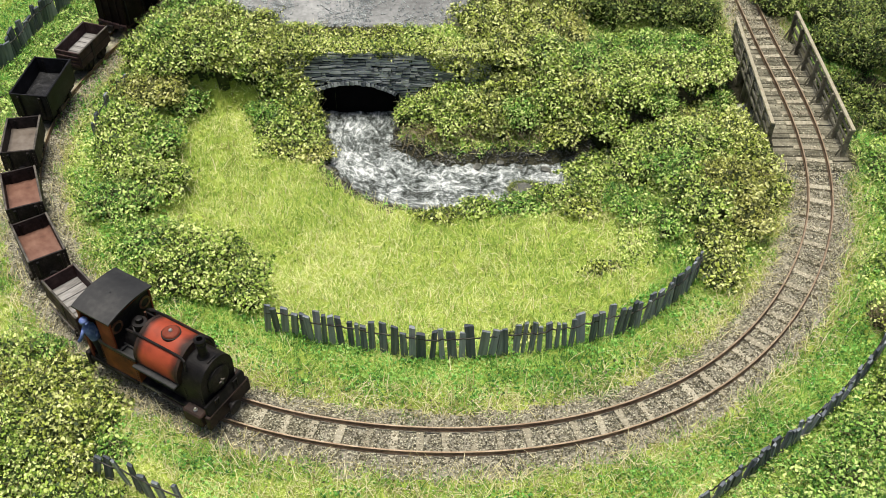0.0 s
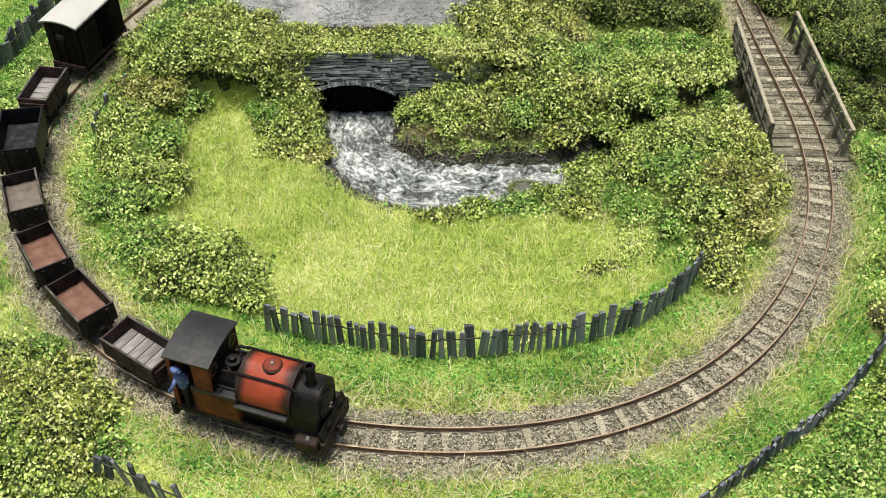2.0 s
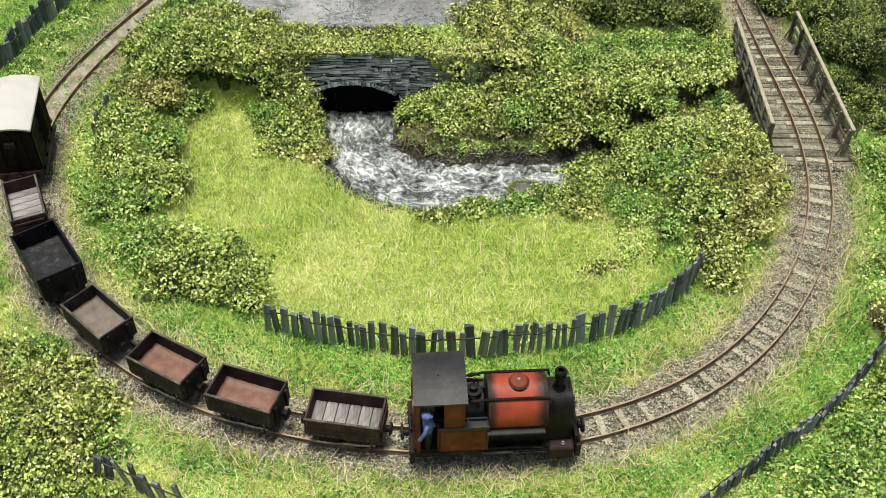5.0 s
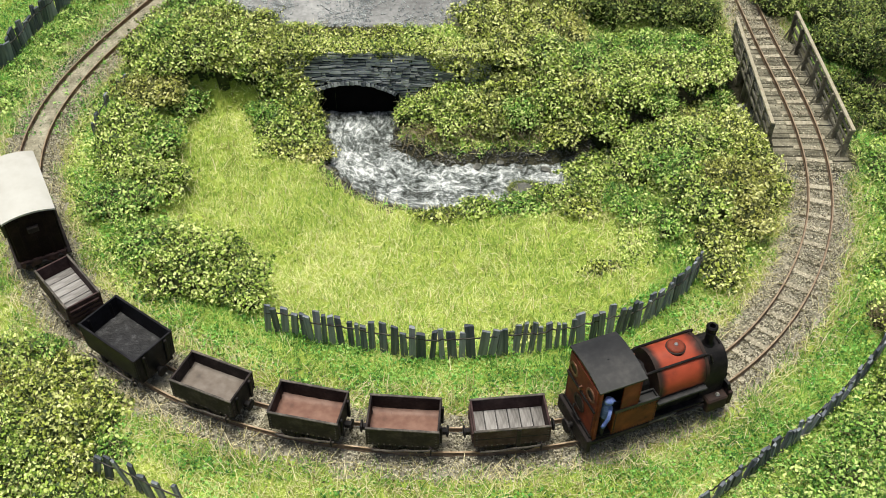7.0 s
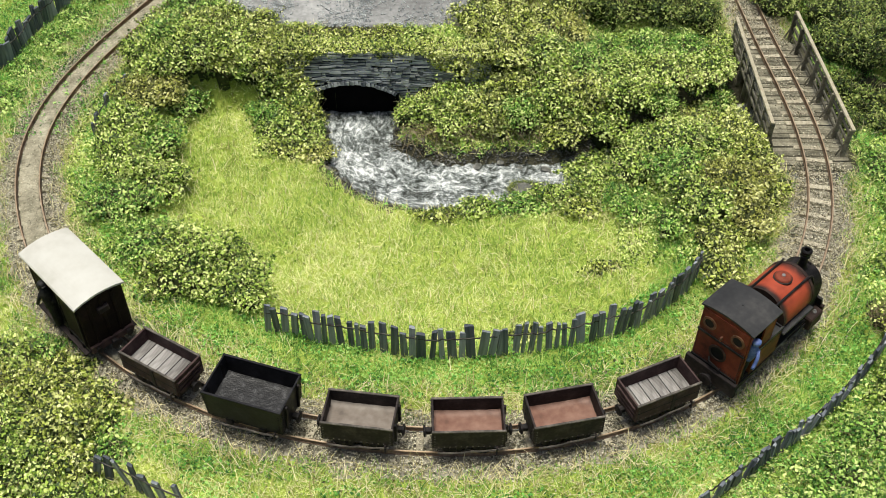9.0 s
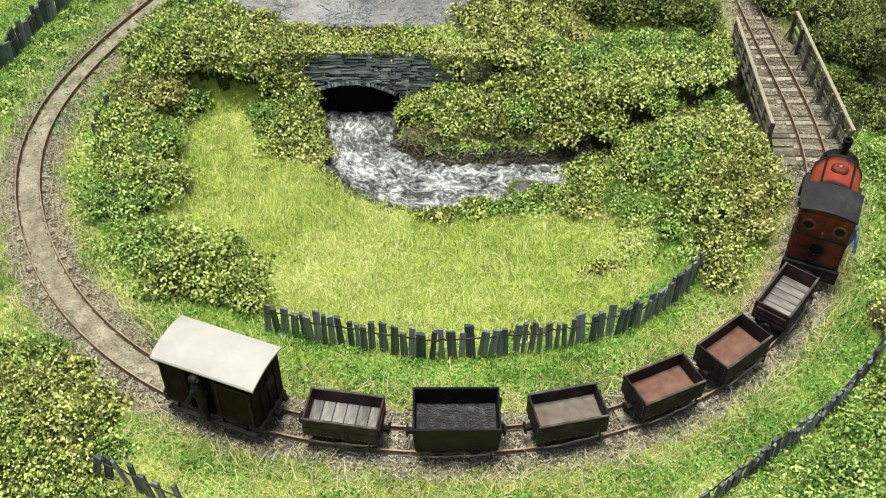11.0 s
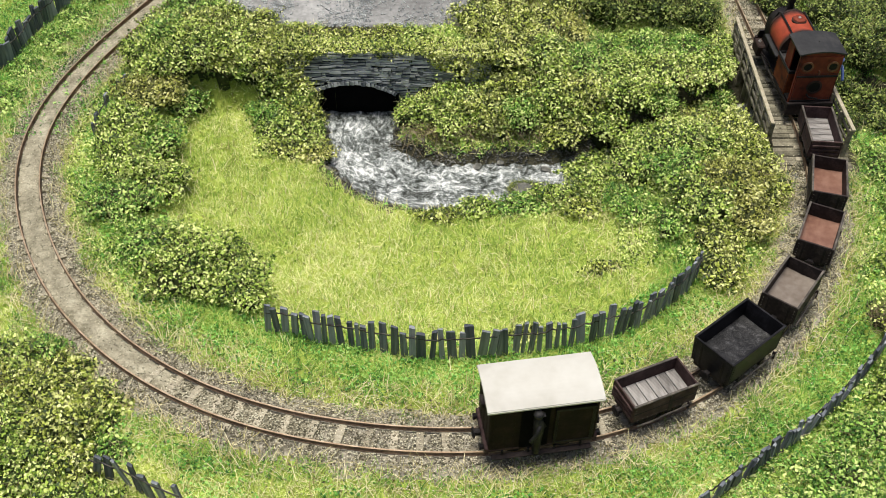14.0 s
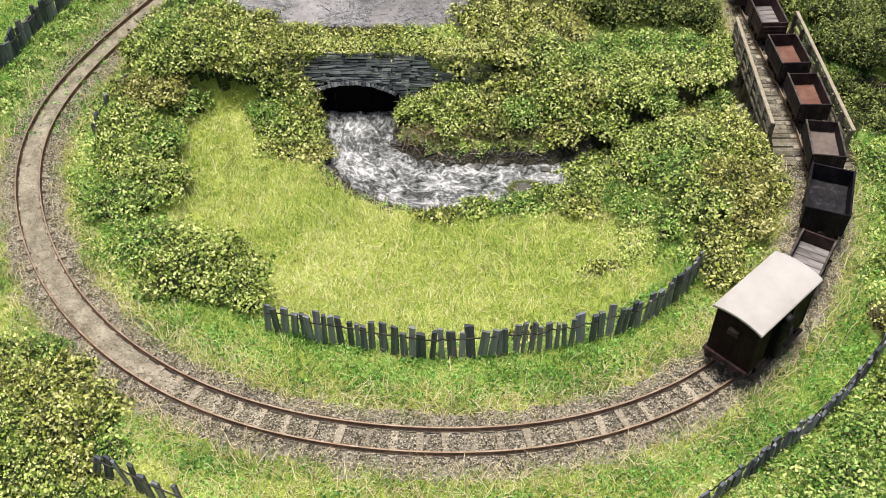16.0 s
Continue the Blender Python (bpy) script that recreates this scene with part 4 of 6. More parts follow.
        part("end_fill", loft(bmesh.new(), [[(x, y * 0.86, z - 0.5) for y, z in top] + [(x, 6.5, 25.2), (x, -6.5, 25.2)] for x in sorted((s * (L / 2 - 0.8), s * (L / 2 - 0.1)))]), "van_brown", body)
    underframe(root, L, W - 2, 15)
    couplings(root, L / 2 + 0.9)
    return root


def saddle_section(k=1.0):
    """Rounded saddle outline, from one foot over the top to the other."""
    half = [(8.2, 16.6), (8.5, 18.2), (8.5, 20.0), (8.1, 21.8), (7.3, 23.4), (6.2, 24.8), (4.8, 26.0), (3.4, 26.9), (1.7, 27.6)]
    pts = [(-y * k, z) for y, z in half] + [(0, 27.85)] + [(y * k, z) for y, z in half[::-1]]
    return [tuple(p) for p in smooth_line(pts, 52)]


def locomotive():
    root = thing("steam_locomotive", "small weathered red and black saddle-tank steam locomotive", "locomotive")
    part("main_frame", boxes((-21.5, 26.2, -5.2, 5.2, 3.6, 7.2), (-22, 26.6, -8.6, 8.6, 6.6, 7.5), bev=0.2), "black", root)
    for s, x in ((1, 27.2), (-1, -22.3)):
        beam = part("buffer_beam", boxes((x - 0.8, x + 0.8, -9.6, 9.6, 2.6, 8.4), bev=0.2), "tank_edge" if s > 0 else "wagon", root, "dark scuffed buffer beam")
        part("coupling_buffer", lathe(bmesh.new(), (x + s * 0.8, 0, 5.2), [(1.1, 0), (1.1, 1.4 * s), (2.4, 1.6 * s), (2.4, 2.2 * s), (1.6, 2.5 * s)], 16, "X"), "black", beam)
        part("rivets", rivets(bmesh.new(), [(x + s * 0.85, b, z) for b in (-8.4, -6, 6, 8.4) for z in (3.6, 7.4)], 0.3), "black", beam)
    # front wing plate sloping up from the beam
    part("front_apron", loft(bmesh.new(), [[(26.6, y, 8.0), (27.8, y, 8.2), (26.6, y, 12.0), (25.8, y, 11.8)] for y in (-8.6, 8.6)]), "black", root)
    # smokebox and its saddle
    sm = part("smokebox", loft(bmesh.new(), [[(x, y, z) for y, z in smooth_line([(-7.4, 7.2), (-7.0, 11), (-7.2, 15), (-7.1, 18), (-6.4, 20.8), (-4.8, 23.0), (-2.6, 24.3), (0, 24.7), (2.6, 24.3), (4.8, 23.0), (6.4, 20.8), (7.1, 18), (7.2, 15), (7.0, 11), (7.4, 7.2)], 46)] for x in (16.8, 17.2, 24.6, 25.0)]), "black", root)
    part("smokebox_door", lathe(bmesh.new(), (25.0, 0, 16.2), [(4.6, -0.1), (4.6, 0.5), (3.6, 1.0), (1.5, 1.35), (0.5, 1.4)], 26, "X"), "black", sm, "round black smokebox door")
    part("door_handle", boxes((26.2, 27.1, -0.25, 0.25, 15.0, 17.2), (26.4, 26.9, -1.2, 1.2, 16.0, 16.4), bev=0.1), "worn_edge", sm)
    rv = [(25.05, 5.5 * math.cos(a), 16.2 + 5.6 * math.sin(a)) for a in np.linspace(0, 2 * math.pi, 25)[:-1]]
    rv += [(x, s * 7.2, z) for s in (-1, 1) for x in (17.9, 24.2) for z in np.arange(8.5, 17, 1.2)]
    part("rivets", rivets(bmesh.new(), rv, 0.22), "black", sm)
    bm = bmesh.new()
    lathe(bm, (21.1, 0, 0), [(2.6, 23.6), (2.0, 24.6), (1.5, 25.3), (1.35, 26.4), (1.3, 29.3), (1.65, 29.5), (1.65, 29.9), (1.4, 30.1), (1.45, 30.8), (1.8, 31.3), (1.8, 32.1), (1.4, 32.5), (1.0, 32.4), (0.95, 30.5)], 24)
    part("chimney", bm, "black", root, "tall capped black chimney", smooth=False)
    bm = bmesh.new()
    tube(bm, [(23.4, -1.6, 23.2), (24.2, -1.6, 25.0), (24.2, 1.6, 25.0), (23.4, 1.6, 23.2)], 0.25, 5)
    part("lamp_iron", bm, "black", sm)
    bm = bmesh.new()
    for s in (-1, 1):
        tube(bm, [(27.4, s * 3.4, 8.2), (27.5, s * 3.4, 12.6), (27.5, s * 5.0, 12.6), (27.4, s * 5.0, 8.2)], 0.25, 5)
    part("lamp_bracket", bm, "black", root)
    # saddle tank
    sec = saddle_section()
    tank = part("saddle_tank", loft(bmesh.new(), [[(x, y * k, z - (1 - k) * 4) for y, z in sec] for x, k in ((0.4, 0.965), (0.8, 1.0), (16.4, 1.0), (16.8, 0.965))]), "tank_red", root, "faded red saddle tank with sooty edges")
    for x0, x1 in ((0.0, 1.0), (16.2, 17.3)):
        part("tank_band", loft(bmesh.new(), [[(x, y * 1.012, z + 0.12) for y, z in sec] for x in (x0, x1)]), "tank_edge", tank, "sooty dark band")
    for s in (-1, 1):
        bm = bmesh.new()
        tube(bm, [(-5.2, s * 4.6, 25.4), (-1.0, s * 5.0, 26.4), (2, s * 5.0, 26.5), (16.8, s * 5.0, 26.5), (18.5, s * 5.4, 25.8), (19.2, s * 6.3, 22.6)], 0.4, 7)
        part("handrail", bm, "black", tank, "black pipe along the tank")
        part("tank_ledge", boxes((-0.4, 16.6, s * 8.8 - 1.3, s * 8.8 + 1.3, 15.6, 16.4), bev=0.15), "roof_black", tank, "projecting dark running plate")
        part("tank_foot", boxes((0.2, 17.0, s * 6.2 - 0.5, s * 6.2 + 0.5, 7.2, 16.4), bev=0.1), "black", tank)
        for x in (1.6, 8.4, 15.2):
            part("ledge_bracket", boxes((x - 0.3, x + 0.3, s * 8.0 - 1.3, s * 8.0 + 1.3, 13.6, 15.7), bev=0.08), "black", tank)
    lid = part("filler_lid", lathe(bmesh.new(), (9.16, 0, 0), [(2.7, 26.9), (2.7, 28.3), (2.4, 28.6), (0.6, 28.8)], 26), "cab_red", tank, "round riveted red filler lid")
    part("lid_knob", lathe(bmesh.new(), (9.16, 0, 0), [(0.65, 28.7), (0.6, 29.2), (0.25, 29.5)], 12), "steel", lid)
    part("lid_ring", lathe(bmesh.new(), (9.16, 0, 0), [(3.05, 26.8), (3.05, 27.95), (2.75, 28.05)], 26), "tank_edge", lid)
    part("rivets", rivets(bmesh.new(), [(9.16 + 2.2 * math.cos(a), 2.2 * math.sin(a), 28.6) for a in np.linspace(0, 2 * math.pi, 15)[:-1]], 0.16), "cab_red", lid)
    # firebox, valves and fittings between tank and cab
    fire = part("firebox", loft(bmesh.new(), [[(x, y, z) for y, z in [(-5.6, 7), (-5.6, 17), (-4.6, 20.5), (-2.6, 22.6), (0, 23.3), (2.6, 22.6), (4.6, 20.5), (5.6, 17), (5.6, 7)]] for x in (-8, -1)]), "black", root)
    part("safety_valve", lathe(bmesh.new(), (-4.0, -0.2, 0), [(2.0, 22.6), (2.0, 24.2), (2.4, 24.4), (2.4, 25.4), (1.3, 25.5), (1.2, 27.0), (0.6, 27.2)], 18), "black", fire)
    part("whistle", cyl(bmesh.new(), (-3.6, 2.4, 22.5), (-3.6, 2.4, 27.4), 0.35, seg=8), "brass", fire)
    bm = bmesh.new()
    tube(bm, [(-2.5, -3.6, 21.5), (-3.0, -3.6, 24.0), (-4.6, -2.6, 24.6), (-6.4, -2.4, 23.5)], 0.35, 6)
    tube(bm, [(-2.0, 3.4, 21.5), (-2.5, 4.2, 24.5), (-5.6, 4.2, 24.7)], 0.35, 6)
    tube(bm, [(-1.6, 5.6, 24.6), (-4.0, 6.0, 24.9), (-6.4, 5.6, 24.0)], 0.4, 6)
    part("pipes", bm, "black", fire)
    # side bunkers
    for s in (-1, 1):
        y0, y1 = sorted((s * 5.4, s * 8.9))
        bunker = part("side_bunker", boxes((-14.8, 0.2, y0, y1, 6.9, 17.6), bev=0.2), "ochre", root, "rusty ochre side panel")
        part("bunker_floor", boxes((-14.4, 0.0, y0 + 0.3, y1 - 0.3, 17.55, 17.8), bev=0.05), "roof_black", bunker)
        for a, b, c, d in ((-14.8, 0.4, y0 - 0.15, y0 + 0.5), (-14.8, 0.4, y1 - 0.5, y1 + 0.15), (-14.8, -14.2, y0 + 0.5, y1 - 0.5), (-0.3, 0.4, y0 + 0.5, y1 - 0.5), (-6.2, -5.6, y0 + 0.5, y1 - 0.5)):
            part("bunker_rim", boxes((a, b, c, d, 17.4, 18.8), bev=0.1), "roof_black", bunker)
        rv = [(x, s * 8.95, z) for x in (-14.2, -0.5) for z in np.arange(7.6, 17.2, 0.95)] + [(x, s * 8.95, z) for x in np.arange(-13.2, -1, 0.95) for z in (7.6, 17.0)]
        part("rivets", rivets(bmesh.new(), rv, 0.22), "tank_edge", bunker)
        part("side_sill", boxes((-21.5, -1.4, s * 8.9 - 0.3, s * 8.9 + 0.3, 5.2, 6.9), bev=0.12), "black", root)
    # cab
    for s in (-1, 1):
        y0, y1 = sorted((s * 8.8, s * 8.2))
        side = part("cab_side", boxes((-13.0, -7.0, y0, y1, 17.4, 30.2), bev=0.08), "cab_red", root, "brown-red cab side with rivets")
        part("rivets", rivets(bmesh.new(), [(-7.6, s * 8.85, z) for z in np.arange(19.4, 30, 0.95)] + [(x, s * 8.85, 19.2) for x in np.arange(-12.6, -7.6, 0.9)], 0.2), "cab_red", side)
        part("cab_pillar", boxes((-21.0, -19.8, y0, y1, 7.0, 30.2), bev=0.08), "cab_red", root)
        part("cab_rail", cyl(bmesh.new(), (-14.2, s * 8.7, 9), (-14.2, s * 8.7, 18), 0.3, seg=8), "wagon", side)
    part("cab_floor", boxes((-21.0, -8, -8.6, 8.6, 7.2, 8.0), bev=0.05), "black", root)
    part("backhead", boxes((-9.2, -8.2, -5, 5, 8, 21), bev=0.2), "black", root)

    def wall_with_holes(x0, x1, z0, z1, holes, n=20):
        """Upright sheet with round openings: (y, z, r)."""
        bm = bmesh.new()
        ys = np.linspace(-8.4, 8.4, 57)
        zs = np.linspace(z0, z1, int((z1 - z0) / 0.3) + 1)
        idx = {}
        def vert(i, j):
            if (i, j) not in idx:
                y, z = ys[i], zs[j]
                for hy, hz, r in holes:
                    d = math.hypot(y - hy, z - hz)
                    if abs(d - r) < 0.22:
                        y, z = hy + (y - hy) * r / d, hz + (z - hz) * r / d
                idx[i, j] = bm.verts.new((x0, y, z))
            return idx[i, j]
        for i in range(len(ys) - 1):
            for j in range(len(zs) - 1):
                cy, cz = (ys[i] + ys[i + 1]) / 2, (zs[j] + zs[j + 1]) / 2
                if any(math.hypot(cy - hy, cz - hz) < r for hy, hz, r in holes):
                    continue
                bm.faces.new((vert(i, j), vert(i + 1, j), vert(i + 1, j + 1), vert(i, j + 1)))
        r = bmesh.ops.extrude_face_region(bm, geom=list(bm.faces))
        bmesh.ops.translate(bm, vec=(x1 - x0, 0, 0), verts=[g for g in r["geom"] if isinstance(g, bmesh.types.BMVert)])
        bmesh.ops.recalc_face_normals(bm, faces=bm.faces)
        return bm

    def ring(x, y, z, r, parent, material="brass", glass=True):
        bm = bmesh.new()
        k = 26
        pr = [(r - 0.05, -0.35), (r + 0.7, -0.3), (r + 0.7, 0.3), (r - 0.05, 0.35)]
        loops = []
        for q in range(k):
            t = 2 * math.pi * q / k
            loops.append([bm.verts.new((x + h, y + rr * math.cos(t), z + rr * math.sin(t))) for rr, h in pr])
        for q in range(k):
            a, b = loops[q], loops[(q + 1) % k]
            for j in range(4):
                bm.faces.new((a[j], a[(j + 1) % 4], b[(j + 1) % 4], b[j]))
        bmesh.ops.recalc_face_normals(bm, faces=bm.faces)
        o = part("window_rim", bm, material, parent, "dull brass window rim")
        if glass:
            part("window_pane", cyl(bmesh.new(), (x - 0.08, y, z), (x + 0.08, y, z), r, seg=22), "glass_dark", o)
    back = part("cab_back", wall_with_holes(-21.0, -21.6, 8.0, 30.2, [(-5.2, 25.5, 1.75), (5.2, 25.5, 1.75), (0, 15.6, 2.5)]), "cab_red", root, "brown-red riveted cab back sheet")
    for y in (-5.2, 5.2):
        ring(-21.6, y, 25.5, 1.75, back)
    ring(-21.6, 0, 15.6, 2.5, back, "tank_edge")
    rv = [(-21.65, y, z) for y in np.arange(-8, 8.1, 0.8) for z in (10.0, 22.0)] + [(-21.65, y, z) for y in (-8.1, 8.1) for z in np.arange(9.4, 21, 0.9)]
    part("rivets", rivets(bmesh.new(), rv, 0.24), "tank_edge", back)
    part("waist_band", boxes((-22.0, -21.4, -8.6, 8.6, 20.4, 21.3), bev=0.08), "black", back)
    part("lower_band", boxes((-22.0, -21.4, -8.6, 8.6, 8.2, 9.3), bev=0.08), "black", back)
    part("lamp_iron", boxes((-22.6, -21.5, -0.3, 0.3, 22.0, 23.6), bev=0.06), "brass", back)
    bm = bmesh.new()
    tube(bm, [(-21.7, -2.4, 10.0), (-22.6, -2.4, 10.2), (-22.6, 1.6, 11.2), (-21.7, 2.4, 12.2)], 0.35, 6)
    part("drawbar_chain", bm, "black", back)
    frontw = part("cab_front", wall_with_holes(-8.0, -7.4, 16.2, 30.2, [(-6.0, 26.4, 1.6), (6.0, 26.4, 1.6)]), "black", root)
    for y in (-6.0, 6.0):
        ring(-7.4, y, 26.4, 1.6, frontw)
    n, hw = 12, 9.55
    top = [(-hw + 2 * hw * i / n, 30.9 + 1.4 * (1 - (-1 + 2 * i / n) ** 2)) for i in range(n + 1)]
    prof = [(y, z + 0.3) for y, z in top] + [(y, z - 0.35) for y, z in top[::-1]]
    roof = part("cab_roof", loft(bmesh.new(), [[(x, y, z) for y, z in prof] for x in (-21.6, -21.3, -6.6, -6.3)]), "roof_black", root, "plain dark grey curved cab roof")
    for x in (-21.0, -7.7):
        part("roof_fill", loft(bmesh.new(), [[(q, y * 0.86, z - 0.45) for y, z in top] + [(q, 8.1, 29.8), (q, -8.1, 29.8)] for q in (x - 0.25, x + 0.25)]), "cab_red", roof)
    part("roof_hatch", boxes((-14.6, -14.0, -0.3, 0.3, 32.1, 32.8), bev=0.1), "roof_black", roof)
    # cylinders and rods
    for s in (-1, 1):
        y0, y1 = sorted((s * 7.0, s * 10.6))
        c = part("cylinder", boxes((18.2, 25.6, y0, y1, 3.2, 8.6), bev=0.5), "tank_edge", root, "dark brown cylinder block")
        part("cylinder_bolt", lathe(bmesh.new(), (22.4, s * 8.9, 0), [(0.75, 8.5), (0.75, 9.0), (0.4, 9.3), (0.3, 9.7)], 12), "steel", c)
        part("piston_rod", cyl(bmesh.new(), (9, s * 8.6, 4.6), (18.4, s * 8.6, 4.8), 0.32, seg=8), "rod", c)
        part("slide_bar", boxes((7.5, 18.4, s * 8.6 - 0.35, s * 8.6 + 0.35, 5.6, 6.1), bev=0.08), "wagon", c)
    for a in (-8.0, 6.5):
        w = wheelset(root, (a, 0, 4.1), 4.1, "driving_wheelset")
        WHEELS.append((w, a, 4.1))
        for s in (-1, 1):
            part("crank_pin", cyl(bmesh.new(), (0, s * 5.2, 1.9), (0, s * 9.2, 1.9), 0.45, seg=8), "rod", w)
    rods = []
    for s in (-1, 1):
        bm = boxes((-7.25, 7.25, s * 8.3 - 0.28, s * 8.3 + 0.28, -0.5, 0.5), bev=0.12)
        for a in (-7.25, 7.25):
            cyl(bm, (a, s * 8.3 - 0.45, 0), (a, s * 8.3 + 0.45, 0), 0.95, seg=12)
        rods.append(part("coupling_rod", bm, "rod", root, "oily steel coupling rod"))
    return root, rods


def figure(name, label, material, lean, big=1.0):
    """A painted toy figure, one plain lump of body, arm and capped head."""
    bm = bmesh.new()
    secs = []
    for z, rx, ry, dx in ((0, 1.1, 1.5, 0), (4, 1.2, 1.6, 0), (8, 1.3, 1.7, 0), (9.5, 1.45, 1.9, 0), (12.5, 1.5, 2.2, -0.1), (15.2, 1.35, 2.1, -0.3), (16.3, 0.9, 1.2, -0.4), (16.8, 0.6, 0.7, -0.45)):
        secs.append([(dx + rx * math.cos(t), ry * math.sin(t) - lean * z * z / 230, z) for t in np.linspace(0, 2 * math.pi, 13)[:-1]])
    loft(bm, secs)
    hy = -lean * 17.5 ** 2 / 230
    bmesh.ops.create_icosphere(bm, subdivisions=2, radius=1.2, matrix=Matrix.Translation((-0.5, hy, 17.7)))
    lathe(bm, (-0.5, hy, 0), [(1.45, 18.0), (1.4, 18.6), (1.0, 19.1), (0.3, 19.3)], 14)
    box(bm, -0.2, 1.3, hy - 0.8, hy + 0.8, 17.95, 18.2, 0.08)
    tube(bm, [(-0.3, hy * 0.8 - 1.7, 15.2), (-1.0, hy * 0.85 - 2.4, 12.6), (-2.3, hy * 0.9 - 2.5, 10.2), (-2.8, hy * 0.9 - 2.5, 9.4)], 0.6, 7)
    tube(bm, [(-0.2, hy * 0.8 + 1.7, 15.2), (0.9, hy * 0.7 + 1.6, 12.6), (1.8, hy * 0.6 + 0.4, 11.0)], 0.6, 7)
    bmesh.ops.scale(bm, vec=(big, big, big), verts=bm.verts)
    ob = new(name, finish(name, bm, material, True))
    return tagged(ob, label, "toy figure")


LOCO, RODS = locomotive()
W_RED = open_wagon("dark iron open wagon with an empty rust-red floor", 21.9, 13.0, 13.0, "wagon", "floor_rust", 6.6)
W_RED_B = open_wagon("dark iron open wagon with a worn rust-red floor", 21.9, 12.9, 13.0, "wagon", "floor_rust", 6.8)
W_GREY = open_wagon("dark iron open wagon with an empty grey-brown floor", 21.9, 13.0, 13.1, "wagon", "floor_grey", 7.4)
W_BLACK = open_wagon("large black iron hopper wagon with tapered sides, empty", 26.2, 15.8, 16.0, "wagon_black", "floor_black", 8.4, taper=0.05)
W_PLANK = open_wagon("brown planked wagon with a bleached board floor", 23.0, 12.3, 12.8, "wagon_brown", "floor_plank", 7.4, planks=6, end_mat="wagon_brown")
W_PLANK_B = open_wagon("dark planked wagon with a bleached board floor behind the locomotive", 23.0, 12.3, 12.8, "wagon_brown", "floor_plank", 7.2, planks=6, end_mat="wagon_brown")
VAN = goods_van()
DRIVER = figure("toy_driver", "painted blue toy driver leaning from the cab", "figure_blue", 1.8)
GUARD = figure("toy_guard", "dark painted toy guard standing in the van doorway", "figure_dark", 0.7, 1.06)


# ---- plants ----
def leaf_mesh(name, pos, nor, size, material, rs):
    """Many small pointed leaves: one four-cornered face each."""
    n = len(pos)
    nor = nor / np.linalg.norm(nor, axis=1)[:, None]
    a = np.cross(nor, rs.normal(size=(n, 3)))
    a /= np.linalg.norm(a, axis=1)[:, None] + 1e-9
    b = np.cross(nor, a)
    l, w = size[:, None], size[:, None] * rs.uniform(0.24, 0.37, (n, 1))
    bend = nor * size[:, None] * rs.uniform(-0.2, 0.2, (n, 1))
    v = np.stack([pos - a * l * 0.5, pos + b * w + bend, pos + a * l * 0.5, pos - b * w + bend], 1)
    return fast_mesh(name, v.reshape(-1, 3), np.arange(n * 4).reshape(n, 4), material)


def blade_mesh(name, x, y, z, length, lean, material, rs, width=0.21):
    n = len(x)
    a = rs.uniform(0, 2 * math.pi, n)
    dx, dy = np.cos(a), np.sin(a)
    hx, hz = length * np.sin(lean), length * np.cos(lean)
    w = width * rs.uniform(0.7, 1.4, n)
    px, py = -dy * w / 2, dx * w / 2
    base = np.stack([x, y, z - 0.4], 1)
    side = np.stack([px, py, np.zeros(n)], 1)
    mid = base + np.stack([dx * hx * 0.42, dy * hx * 0.42, hz * 0.62], 1)
    tip = base + np.stack([dx * hx, dy * hx, hz], 1)
    v = np.stack([base - side, base + side, mid + side * 0.9, mid - side * 0.9, tip + side * 0.3, tip - side * 0.3], 1)
    k = np.arange(n)[:, None] * 6
    f = np.concatenate([k + [[0, 1, 2, 3]], k + [[3, 2, 4, 5]]], 0)
    return fast_mesh(name, v.reshape(-1, 3), f, material)


def twig_mesh(name, starts, ends, r, rs, material="twig"):
    n = len(starts)
    d = ends - starts
    d = d / (np.linalg.norm(d, axis=1)[:, None] + 1e-9)
    a = np.cross(d, rs.normal(size=(n, 3)))
    a /= np.linalg.norm(a, axis=1)[:, None] + 1e-9
    b = np.cross(d, a)
    bow = a * np.linalg.norm(ends - starts, axis=1)[:, None] * rs.uniform(-0.15, 0.15, (n, 1))
    mid = (starts + ends) / 2 + bow
    rings = []
    for p, rr in ((starts, r), (mid, r * 0.8), (ends, r * 0.45)):
        for k in range(3):
            t = 2 * math.pi * k / 3
            rings.append(p + a * math.cos(t) * rr + b * math.sin(t) * rr)
    v = np.stack(rings, 1)
    f = []
    for q in (0, 3):
        for k in range(3):
            f.append((q + k, q + (k + 1) % 3, q + 3 + (k + 1) % 3, q + 3 + k))
    f = np.array(f)[None] + (np.arange(n) * 9)[:, None, None]
    return fast_mesh(name, v.reshape(-1, 3), f.reshape(-1, 4), material)


BUSH_COUNT = [0]


